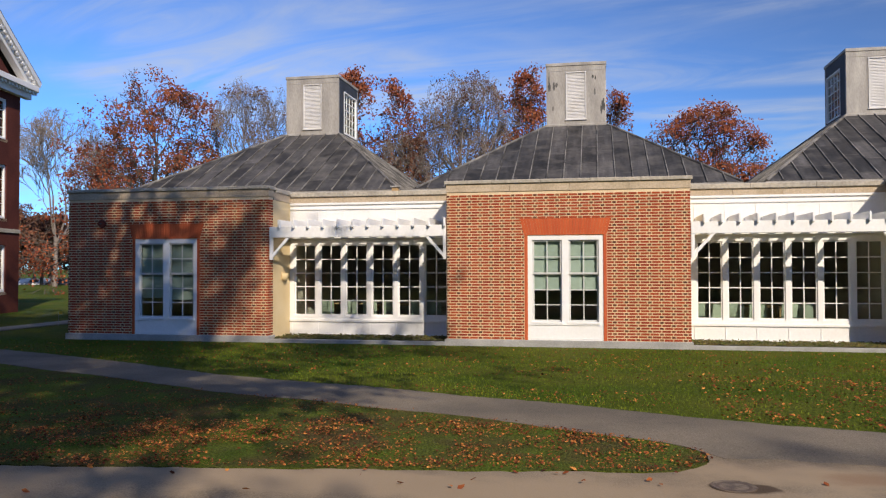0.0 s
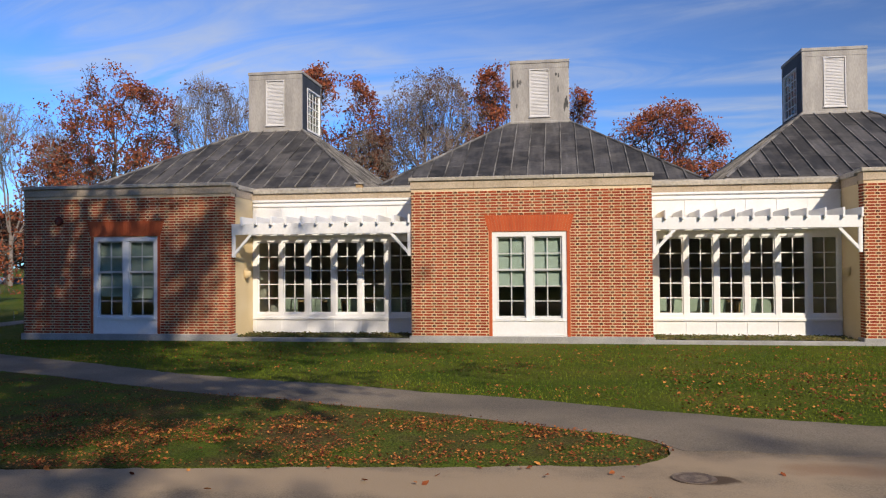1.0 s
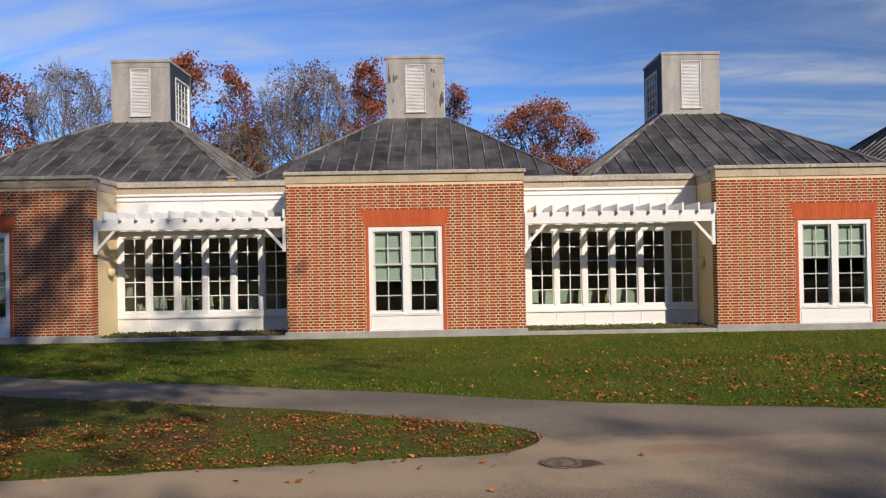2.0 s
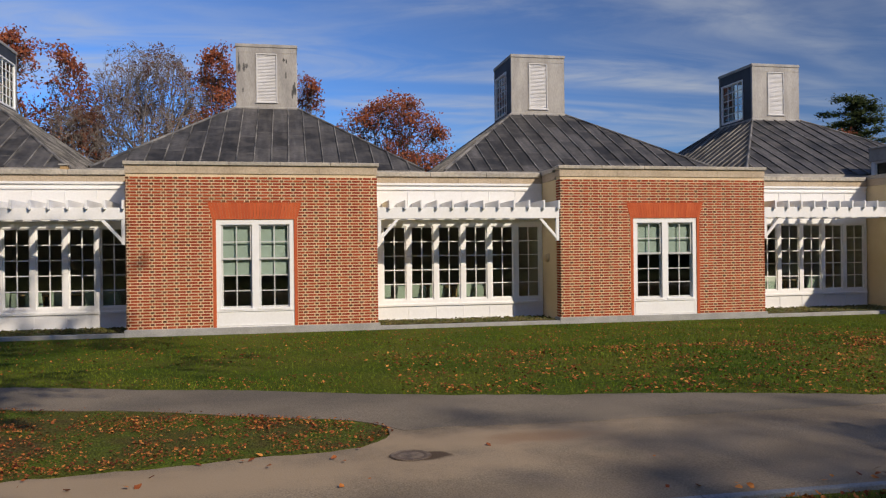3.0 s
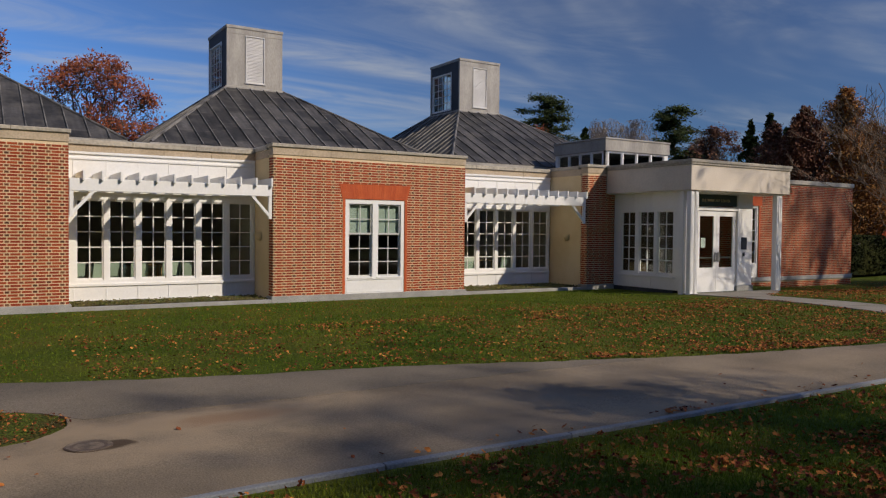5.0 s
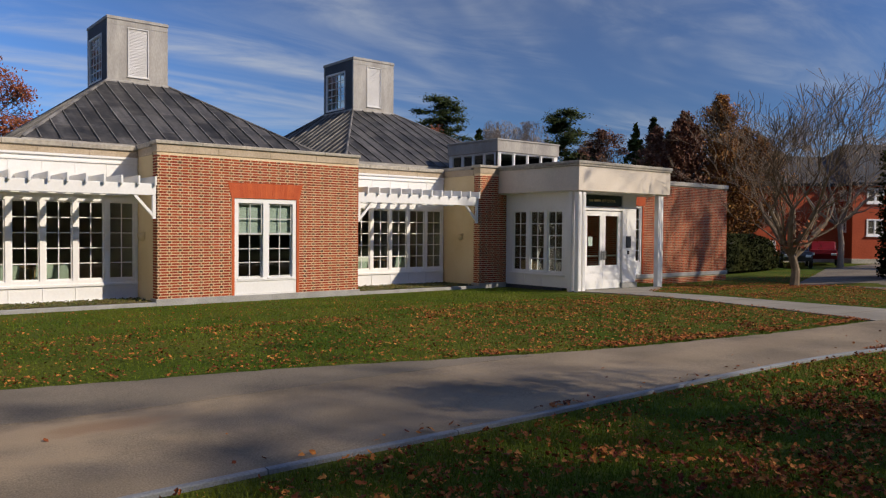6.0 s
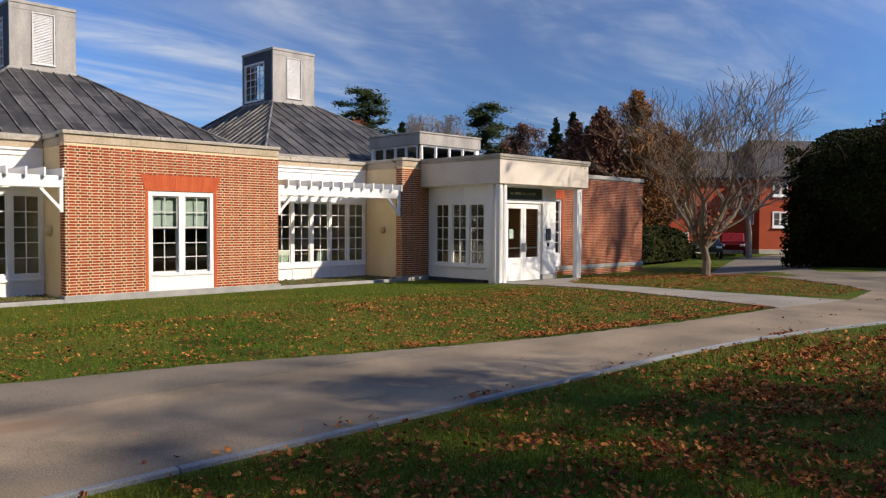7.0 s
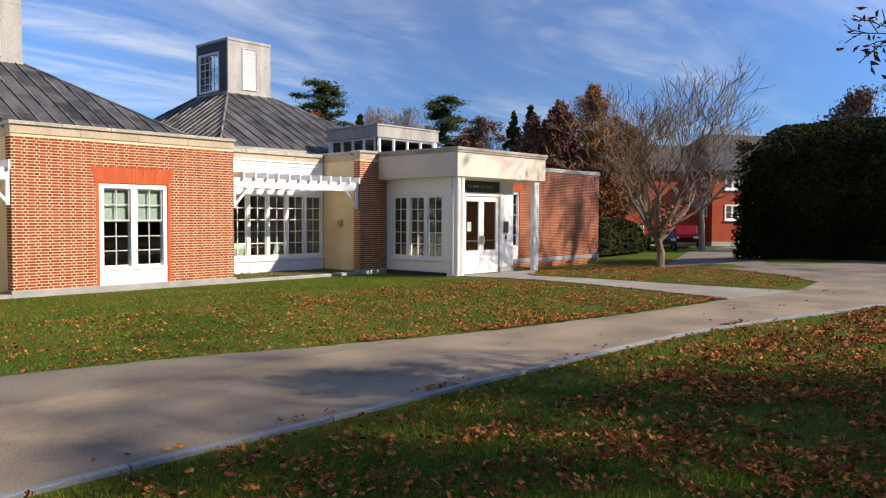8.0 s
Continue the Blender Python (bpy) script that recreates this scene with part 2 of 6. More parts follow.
VERGE = mat("worn_turf", (0.085, 0.066, 0.022), (0.085, 0.120, 0.013), 1.7, 45, 0.95, 0.9, speck=0.5, gloss=0.1, depth=0.05)
BLADE = mat("grass_blades", (0.069, 0.119, 0.004), (0.146, 0.168, 0.011), 0.6, 8, 0.7, 0.0, island=0.4, gloss=0.2)
def drifted(m, spots):
    """Blends drifts into a paving material: (x, y, half length, half width, colour, strength) each, with ragged outlines, crisp if a seventh value is given."""
    n, l = m.node_tree.nodes, m.node_tree.links
    bsdf = n["Principled BSDF"]
    geo = next(x for x in n if x.bl_idname == "ShaderNodeNewGeometry")
    ragged = n.new("ShaderNodeTexNoise"); ragged.inputs["Scale"].default_value, ragged.inputs["Detail"].default_value = 2.4, 7.0
    l.new(geo.outputs["Position"], ragged.inputs["Vector"])
    for x, y, rx, ry, colour, strength, *hard in spots:
        mp = n.new("ShaderNodeMapping"); mp.vector_type = "TEXTURE"
        mp.inputs["Location"].default_value, mp.inputs["Scale"].default_value = (x, y, 0), (rx, ry, 1000)
        l.new(geo.outputs["Position"], mp.inputs["Vector"])
        far = n.new("ShaderNodeVectorMath"); far.operation = "LENGTH"
        l.new(mp.outputs[0], far.inputs[0])
        add = n.new("ShaderNodeMath"); add.operation = "MULTIPLY_ADD"; add.inputs[1].default_value = 1.5
        l.new(ragged.outputs[0], add.inputs[0]); l.new(far.outputs["Value"], add.inputs[2])
        r = n.new("ShaderNodeMapRange"); r.interpolation_type = "SMOOTHSTEP"
        for key, value in (("From Min", 1.2 if hard else 1.05), ("From Max", 1.4 if hard else 1.85), ("To Min", strength), ("To Max", 0.0)):
            r.inputs[key].default_value = value
        l.new(add.outputs[0], r.inputs["Value"])
        mix = n.new("ShaderNodeMix"); mix.data_type = "RGBA"; mix.inputs["B"].default_value = (*colour, 1)
        l.new(r.outputs[0], mix.inputs["Factor"]); l.new(bsdf.inputs["Base Color"].links[0].from_socket, mix.inputs["A"])
        l.new(mix.outputs["Result"], bsdf.inputs["Base Color"])


ASPHALT = mat("sandy_asphalt", (0.156, 0.123, 0.086), (0.256, 0.201, 0.138), 0.8, 70, 0.9, 0.5, speck=0.3, gloss=0.25)
PATHWAY = mat("path_asphalt", (0.125, 0.106, 0.082), (0.200, 0.165, 0.122), 0.8, 70, 0.9, 0.5, speck=0.3, gloss=0.25)
PALE_SAND, RUSTY_DIRT, WET = (0.34, 0.255, 0.165), (0.20, 0.105, 0.055), (0.045, 0.026, 0.015)
DRIFTS = ((5.5, -12.1, 2.0, 0.6, PALE_SAND, 0.85), (2.2, -12.95, 4.4, 0.55, PALE_SAND, 0.8), (-4.0, -13.5, 5.0, 0.6, PALE_SAND, 0.7), (5.9, -12.15, 0.7, 0.28, RUSTY_DIRT, 0.5),
          (9.0, -13.7, 3.5, 0.3, PALE_SAND, 0.35), (15.0, -13.0, 4.5, 0.5, PALE_SAND, 0.35), (4.72, -12.60, 0.40, 0.25, WET, 0.85, True))
drifted(ASPHALT, DRIFTS)
drifted(PATHWAY, DRIFTS[:1])
SAND = mat("loose_sand", (0.19, 0.140, 0.090), (0.26, 0.192, 0.125), 3, 60, 0.95, 0.5, speck=0.2)
CONCRETE = mat("concrete_walk", (0.195, 0.173, 0.138), (0.26, 0.232, 0.188), 0.8, 50, 0.9, 0.3, speck=0.12)
IRON = mat("cast_iron", (0.075, 0.050, 0.036), (0.15, 0.105, 0.075), 6, 80, 0.7, 0.4, metal=0.3)
LID = mat("dusty_iron", (0.085, 0.062, 0.046), (0.19, 0.145, 0.105), 14, 80, 0.8, 0.4)
COVER = mat("cover_leaves", (0.065, 0.085, 0.020), (0.13, 0.095, 0.035), 5, 30, 0.8, 0.0, island=0.5, gloss=0.12)
SOIL = mat("ground_cover", (0.055, 0.075, 0.020), (0.11, 0.085, 0.035), 4, 40, 0.95, 0.9, speck=0.5, depth=0.04)
LEAF_FALLEN = mat("fallen_leaf", (0.17, 0.036, 0.009), (0.38, 0.130, 0.036), 9, 60, 0.8, 0.0, island=0.75, gloss=0.2)
LEAF_RED = mat("russet_oak_leaf", (0.175, 0.046, 0.023), (0.27, 0.080, 0.036), 0.5, 20, 0.75, 0.0, island=0.45, gloss=0.12)
LEAF_DULL = mat("withered_leaf", (0.11, 0.050, 0.030), (0.16, 0.075, 0.045), 0.5, 20, 0.75, 0.0, island=0.45, gloss=0.12)
BARK = mat("grey_bark", (0.12, 0.095, 0.075), (0.19, 0.155, 0.125), 3, 30, 0.9, 0.5, speck=0.25, gloss=0.12)
BARK_GREY = mat("ashen_bark", (0.19, 0.155, 0.13), (0.26, 0.215, 0.18), 3, 30, 0.9, 0.3, speck=0.25, gloss=0.12)
BARK_DARK = mat("dark_bark", (0.075, 0.058, 0.045), (0.13, 0.105, 0.085), 3, 30, 0.9, 0.5, speck=0.25, gloss=0.12)
BARK_BROWN = mat("brown_bark", (0.15, 0.112, 0.08), (0.235, 0.18, 0.125), 3, 30, 0.9, 0.3, speck=0.2, gloss=0.12)
BARK_TAN = mat("tan_twigs", (0.24, 0.19, 0.15), (0.30, 0.24, 0.19), 3, 30, 0.9, 0.2, speck=0.2, gloss=0.12)
NEEDLE = mat("pine_needles", (0.032, 0.045, 0.012), (0.055, 0.068, 0.020), 0.6, 10, 0.8, 0.0, island=0.5, gloss=0.12)
RUST = mat("rusty_foliage", (0.20, 0.088, 0.026), (0.32, 0.145, 0.042), 0.4, 10, 0.8, 0.0, island=0.5, gloss=0.12)
BACKDROP_LEAF = mat("backdrop_foliage", (0.075, 0.060, 0.032), (0.13, 0.092, 0.045), 0.3, 6, 0.9, 0.0, island=0.5, gloss=0.1)
YEW = mat("yew_foliage", (0.013, 0.016, 0.005), (0.034, 0.036, 0.010), 0.5, 10, 0.9, 0.0, island=0.6, gloss=0.05)
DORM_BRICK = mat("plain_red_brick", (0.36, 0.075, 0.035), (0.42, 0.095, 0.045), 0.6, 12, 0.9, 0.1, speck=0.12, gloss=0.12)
# red brick with the hall's shade put into the colour
HALL_BRICK = mat("shade_darkened_brick", (0.085, 0.027, 0.022), (0.12, 0.037, 0.028), 0.8, 14, 0.9, 0.1, speck=0.15, gloss=0.12)
SLATE = mat("slate_roof", (0.045, 0.045, 0.048), (0.075, 0.075, 0.078), 1.2, 9, 0.85, 0.2, stretch=(1, 1, 3), speck=0.2, gloss=0.15)
CAR_RED = mat("red_car_paint", (0.16, 0.006, 0.006), (0.18, 0.008, 0.008), 1, 8, 0.4, 0.0, speck=0.02, gloss=0.2)
CAR_PALE = mat("pale_car_paint", (0.60, 0.60, 0.60), (0.64, 0.64, 0.64), 1, 8, 0.25, 0.0, speck=0.02)
LAMP_RED = mat("tail_lamp_plastic", (0.45, 0.01, 0.01), (0.5, 0.02, 0.02), 1, 8, 0.2, 0.0)
FILL_GLOW = mat("fill_light_glow", (0.8, 0.75, 0.65), (0.8, 0.75, 0.65), 1, 8, 0.4, 0.0)
glow = FILL_GLOW.node_tree.nodes["Principled BSDF"]
glow.inputs["Emission Color"].default_value, glow.inputs["Emission Strength"].default_value = (1, 0.85, 0.62, 1), 9
TYRE = mat("tyre_rubber", (0.02, 0.02, 0.02), (0.03, 0.03, 0.03), 5, 30, 0.9, 0.1)


# ---- building helpers ----
def thing(name, label, category, at=(0, 0, 0), rz=0, group="", kind=""):
    e = new(name)
    e.matrix_basis = pose(*at, 0, 0, rz)
    return tagged(e, label, category, group, kind)


def part(name, bm, material, parent, label="", m=None):
    me = bpy.data.meshes.new(name)
    bm.to_mesh(me)
    bm.free()
    me.materials.append(material)
    ob = new(name, me)
    ob.parent = parent
    if m is not None:
        ob.matrix_basis = m
    if label:
        ob["label"] = label
    return ob


def raw(name, verts, faces, material, parent=None, label=""):
    me = bpy.data.meshes.new(name)
    me.from_pydata([tuple(v) for v in verts], [], faces)
    me.materials.append(material)
    ob = new(name, me)
    ob.parent = parent
    if label:
        ob["label"] = label
    return ob


def box(bm, x0, x1, y0, y1, z0, z1, bev=0.0):
    v = [bm.verts.new((x, y, z)) for z in (z0, z1) for y in (y0, y1) for x in (x0, x1)]
    f = [bm.faces.new([v[i] for i in q]) for q in ((0, 2, 3, 1), (4, 5, 7, 6), (0, 1, 5, 4), (2, 6, 7, 3), (0, 4, 6, 2), (1, 3, 7, 5))]
    if bev:
        bmesh.ops.bevel(bm, geom=list({e for q in f for e in q.edges}), offset=bev, segments=1, affect="EDGES", profile=0.5)


def boxes(*list_of, bev=0.0):
    bm = bmesh.new()
    for b in list_of:
        box(bm, *b, bev=bev)
    return bm


def slab(name, material, parent, *dims, bev=0.008, label="", m=None):
    return part(name, boxes(dims, bev=bev), material, parent, label, m)


def shared(name, me, parent, m):
    ob = new(name, me)
    ob.parent = parent
    ob.matrix_basis = m
    return ob


def grid_wall(xs, zs, y0, y1, gaps=()):
    """One connected wall slab over the lines xs and zs, with the cells in gaps left open."""
    bm = bmesh.new()
    v = {(i, j, k): bm.verts.new((x, y, z)) for i, x in enumerate(xs) for j, z in enumerate(zs) for k, y in enumerate((y0, y1))}
    full = lambda i, j: 0 <= i < len(xs) - 1 and 0 <= j < len(zs) - 1 and (i, j) not in gaps  # noqa: E731
    for i in range(len(xs) - 1):
        for j in range(len(zs) - 1):
            if not full(i, j):
                continue
            bm.faces.new([v[q] for q in ((i, j, 0), (i + 1, j, 0), (i + 1, j + 1, 0), (i, j + 1, 0))])
            bm.faces.new([v[q] for q in ((i, j + 1, 1), (i + 1, j + 1, 1), (i + 1, j, 1), (i, j, 1))])
            if not full(i - 1, j):
                bm.faces.new([v[q] for q in ((i, j, 0), (i, j + 1, 0), (i, j + 1, 1), (i, j, 1))])
            if not full(i + 1, j):
                bm.faces.new([v[q] for q in ((i + 1, j, 1), (i + 1, j + 1, 1), (i + 1, j + 1, 0), (i + 1, j, 0))])
            if not full(i, j - 1):
                bm.faces.new([v[q] for q in ((i, j, 1), (i + 1, j, 1), (i + 1, j, 0), (i, j, 0))])
            if not full(i, j + 1):
                bm.faces.new([v[q] for q in ((i, j + 1, 0), (i + 1, j + 1, 0), (i + 1, j + 1, 1), (i, j + 1, 1))])
    bmesh.ops.delete(bm, geom=[q for q in bm.verts if not q.link_faces], context="VERTS")
    return bm


def smooth(a, b, v):
    t = min(1.0, max(0.0, (v - a) / (b - a)))
    return t * t * (3 - 2 * t)


def ground_z(x, y):
    z = 0.20 * smooth(-0.8, -8.5, y) - 0.22 * smooth(26, 32, x) * smooth(-9, -3, y)
    z -= 0.9 * smooth(28, 55, y) * smooth(-30, -45, x)
    return z + 0.02 * math.sin(x * 0.7 + 1) * math.sin(y * 0.5) * smooth(-1, -4, y)


# ---- ground, road, paths ----
def lay_ground():
    def lines(lo, a, b, hi, step):
        far = [lo, (lo * 3 + a) / 4, (lo + a) / 2, (lo + 3 * a) / 4]
        near = list(np.arange(a, b + step, step))
        return far + near + [(hi + 3 * b) / 4, (hi + b) / 2, (hi * 3 + b) / 4, hi]
    xs, ys = lines(-1500, -45, 75, 1500, 1.0), lines(-1200, -45, 30, 1500, 0.75)
    verts = [(x, y, ground_z(x, y) - 0.004) for y in ys for x in xs]
    k = len(xs)
    faces = [(j * k + i, j * k + i + 1, (j + 1) * k + i + 1, (j + 1) * k + i) for j in range(len(ys) - 1) for i in range(k - 1)]
    tagged(raw("ground", verts, faces, LAWN), "mown autumn lawn with worn brown patches", "lawn", kind="structure")


def curve_at(points, x):
    return float(np.interp(x, [p[0] for p in points], [p[1] for p in points]))


LAWN_EDGE = [(4.5, -9.63), (6.5, -10.2), (8.3, -10.66), (10.3, -11.32), (13, -11.92), (16.3, -12.45), (19.7, -12.66), (22.6, -13.1), (26.0, -12.6)]
TIP = (4.63, -11.66)
VERGE_FRONT = [(-40, -18.5), (-20, -15.6), (-8, -13.75), (-1.07, -12.98), (-0.14, -12.82), (0.80, -12.70), (1.75, -12.57), (2.61, -12.47), (3.39, -12.33), (4.09, -12.25), (4.33, -12.12), (4.53, -11.85), TIP]
PATH_UP = [(-40, 6.5), (-20, 0.2), (-12, -2.4), (-8.17, -3.84), (-5.92, -5.22), (-4.12, -6.25), (-2.63, -7.09), (-1.45, -7.59), (-0.41, -8.00), (0.52, -8.28), (1.41, -8.64), (2.09, -8.87), (2.95, -9.02), (3.65, -9.25), (4.30, -9.52), (4.92, -9.71), (5.50, -9.91), (6.05, -10.05), (6.56, -10.23), (8.3, -10.66), (10.3, -11.32), (11.5, -11.62)]
PATH_LO = [(-40, 3.4), (-20, -2.4), (-12, -4.7), (-8.0, -6.0), (-5.55, -7.22), (-4.22, -7.67), (-2.87, -8.32), (-2.19, -8.60), (-1.67, -8.93), (-0.71, -9.28), (0.15, -9.53), (0.98, -9.88), (1.70, -10.04), (2.28, -10.22), (3.04, -10.56), (3.64, -10.81), (4.08, -10.96), (4.39, -11.18), (4.61, -11.51), TIP, (5.0, -11.6), (6.5, -11.7), (9.0, -11.72), (11.5, -11.75)]
KERB_LINE = [(-40, -21.5), (-20, -18.0), (-8, -15.7), (0, -14.5), (5.3, -14.17), (10, -14.05), (13, -14.1), (15.1, -14.22), (17.3, -14.49), (20.3, -15.08), (24, -16.1), (30, -18.6), (40, -24)]


def strip(name, upper, lower, x0, x1, step, lift, material, label, category, rough=0.0):
    xs = np.arange(x0, x1 + step / 2, step)
    rng = random.Random(name)
    verts, faces, cuts = [], [], 5
    for x in xs:
        u, w = upper(x) + rng.uniform(-rough, rough), lower(x) + rng.uniform(-rough, rough)
        for c in range(cuts):
            y = u + (w - u) * c / (cuts - 1)
            verts.append((x, y, ground_z(x, y) + lift))
        verts += [(x, u, ground_z(x, u) - 0.1), (x, w, ground_z(x, w) - 0.1)]
    k = cuts + 2
    for i in range(len(xs) - 1):
        a, b = i * k, (i + 1) * k
        faces += [(a + c, a + c + 1, b + c + 1, b + c) for c in range(cuts - 1)]
        faces += [(a, b, b + cuts, a + cuts), (a + cuts - 1, a + cuts + 1, b + cuts + 1, b + cuts - 1)]
    ob = raw(name, verts, faces, material)
    return tagged(ob, label, category, kind="structure")


def driveway_up(x):
    return curve_at([(24.5, -12.9), (26.0, -12.5), (27.2, -11.5), (28.8, -9.2), (30.4, -6.9), (32, -5.2), (36, -3.2), (42, -0.9), (50, 2.2), (75, 6.0)], x)


def lay_paths():
    top = lambda x: curve_at(VERGE_FRONT, x) if x < TIP[0] else curve_at(LAWN_EDGE, x) - 0.02  # noqa: E731
    strip("road", top, lambda x: curve_at(KERB_LINE, x) + 0.02, -40, 26.05, 0.15, 0.016, ASPHALT,
          "sandy brown asphalt campus lane with worn edges", "road", 0.03)
    strip("path", lambda x: curve_at(PATH_UP, x), lambda x: curve_at(PATH_LO, x), -40, 11.5, 0.15, 0.0195, PATHWAY,
          "grey asphalt footpath joining the lane", "footpath", 0.03)
    strip("verge", lambda x: curve_at(PATH_LO, x) - 0.02, lambda x: curve_at(VERGE_FRONT, x) + 0.02, -40, TIP[0] - 0.05, 0.12, 0.020, VERGE,
          "worn mossy verge turf with brown earth edges", "verge", 0.025)
    strip("driveway", driveway_up, lambda x: curve_at([(24.5, -16.2), (30, -18.6), (75, -18)], x), 26.0, 75, 0.5, 0.013, PATHWAY,
          "grey asphalt driveway in the shade", "driveway", 0.03)
    bm = bmesh.new()
    for i in range(30):
        y0, y1 = -1.7 + i * 1.5, -1.7 + (i + 1) * 1.5 - 0.012
        box(bm, -15.2 + 0.02 * math.sin(i), -14.25 + 0.02 * math.sin(i * 2), y0, y1, -0.1, ground_z(-14.7, y0) + 0.03, 0.01)
    tagged(part("side_path", bm, CONCRETE, None), "narrow pale concrete path past the building's end", "footpath", kind="structure")
    strip("parking_lot", lambda x: 82, lambda x: 60, -95, -46, 3.0, 0.015, SAND, "far leaf-strewn brown parking lot", "parking lot")
    # concrete walk from the entrance to the lane, in scored flags
    bm = bmesh.new()
    n = 9
    for i in range(n):
        s0, s1 = i / n, (i + 1) / n - 0.003
        quad = []
        for s, side in ((s0, 0), (s0, 1), (s1, 1), (s1, 0)):
            y = -3.2 + (-12.75 + 3.2) * s + (-0.35 * s if side else 0)
            x = (21.9 - 2.0 * s ** 1.3) if side == 0 else (26.3 - 3.6 * smooth(0, 0.25, s))
            quad.append((x, y))
        lo = [bm.verts.new((x, y, ground_z(x, y) - 0.08)) for x, y in quad]
        hi = [bm.verts.new((x, y, ground_z(x, y) + 0.02)) for x, y in quad]
        bm.faces.new(hi)
        for a in range(4):
            b = (a + 1) % 4
            bm.faces.new((lo[a], lo[b], hi[b], hi[a]))
    bmesh.ops.recalc_face_normals(bm, faces=bm.faces)
    tagged(part("walkway", bm, CONCRETE, None), "pale concrete entrance walk in scored flags", "walkway", kind="structure")
    # granite kerb, stone by stone
    kerb = thing("kerb", "grey granite kerb along the lane", "kerb", kind="structure")
    x = -14.0
    rng = random.Random(4)
    while x < 30:
        e = min(30, x + rng.uniform(1.6, 2.2))
        bm = bmesh.new()
        xs = np.linspace(x, e - 0.012, 7)
        rows = []
        for q in xs:
            y = curve_at(KERB_LINE, q)
            g = ground_z(q, y)
            rows.append([bm.verts.new(p) for p in ((q, y + 0.01, g - 0.2), (q, y, g + 0.026), (q, y - 0.010, g + 0.034), (q, y - 0.062, g + 0.034), (q, y - 0.072, g + 0.026), (q, y - 0.072, g - 0.2))])
        for a, b in zip(rows, rows[1:]):
            for c in range(5):
                bm.faces.new((a[c], a[c + 1], b[c + 1], b[c]))
        bm.faces.new(rows[0][::-1]); bm.faces.new(rows[-1])
        bmesh.ops.recalc_face_normals(bm, faces=bm.faces)
        part("kerbstone", bm, KERB, kerb)
        x = e
    # drain cover
    cover = thing("drain_cover", "round rusty cast-iron drain cover in the lane", "drain cover", (4.62, -12.58, ground_z(4.62, -12.58) + 0.016))
    bm = bmesh.new()
    bmesh.ops.create_cone(bm, cap_ends=True, segments=32, radius1=0.175, radius2=0.175, depth=0.012)
    part("frame", bm, IRON, cover)
    bm = bmesh.new()
    bmesh.ops.create_cone(bm, cap_ends=True, segments=32, radius1=0.17, radius2=0.165, depth=0.02)
    top = max(bm.faces, key=lambda f: f.calc_center_median().z)
    for step, drop in ((0.035, -0.005), (0.075, 0.004)):
        bmesh.ops.inset_region(bm, faces=[top], thickness=step, depth=drop)
    part("lid", bm, LID, cover, "dusty worn iron lid")


lay_ground()
lay_paths()

# ---- brickwork ----
ST, HD, COURSE, JOINT, BED = 0.192, 0.087, 0.0680, 0.0215, 0.0212


def brick_mesh(name, w, material, h=COURSE - BED):
    bm = bmesh.new()
    box(bm, 0, w, 0, 0.03, 0, h)
    bmesh.ops.delete(bm, geom=[f for f in bm.faces if f.normal.y > 0.9 or abs(f.calc_center_median().y - 0.03) < 1e-5], context="FACES")
    me = bpy.data.meshes.new(name)
    bm.to_mesh(me)
    bm.free()
    me.materials.append(material)
    return me


STRETCHER_MESH = brick_mesh("brick_stretcher", ST, BRICK)
HEADER_MESH = brick_mesh("brick_header", HD, HEADER)


def brickwork(wall, m, width, z0, z1, holes=(), singles=0, band=(0, 0), start=0.0, dark=True):
    """Bricks in a bond of two stretchers to each header, laid proud of the mortar; m maps the panel (x along, y in, z up) into the wall."""
    period = 2 * (ST + JOINT) + HD + JOINT
    heap = {True: ([], []), False: ([], [])}
    made = 0
    flip = m.to_3x3().determinant() < 0
    for c in range(int((z1 - z0) / COURSE + 1e-4)):
        z = z0 + c * COURSE + BED / 2
        x = start - period * 1.5 + (period / 2 if c % 2 else 0)
        k = 0
        while x < width:
            head = k % 3 == 2
            w = HD if head else ST
            a, b = max(x, 0.002), min(x + w, width - 0.002)
            spans = [(a, b)] if b - a > 0.025 else []
            for h0, h1, v0, v1 in holes:
                if v0 - 0.02 < z + 0.027 < v1:
                    spans = [s for lo, hi in spans for s in ((lo, min(hi, h0)), (max(lo, h1), hi)) if s[1] - s[0] > 0.025]
            for lo, hi in spans:
                if made < singles and hi - lo > w - 1e-6 and band[0] <= z <= band[1]:
                    shared("brick", HEADER_MESH if head and dark else STRETCHER_MESH if not head else HEADER_MESH, wall, m @ Matrix.Translation((lo, 0, z)))
                    made += 1
                else:
                    v, f = heap[head and dark]
                    n0 = len(v)
                    jig = 0.0015 * math.sin(c * 12.9 + k * 78.2)
                    for yy in (jig, 0.03):
                        v += [m @ Vector(p) for p in ((lo, yy, z), (hi, yy, z), (hi, yy, z + COURSE - BED), (lo, yy, z + COURSE - BED))]
                    quads = [(0, 1, 2, 3), (0, 4, 5, 1), (1, 5, 6, 2), (2, 6, 7, 3), (3, 7, 4, 0)]
                    f += [tuple(n0 + i for i in (q[::-1] if flip else q)) for q in quads]
            x += w + JOINT
            k += 1
    for head, (v, f) in heap.items():
        if v:
            ob = raw("bricks", v, f, HEADER_JOINED if head else BRICK_JOINED, wall)
            ob["kind"] = "stuff"


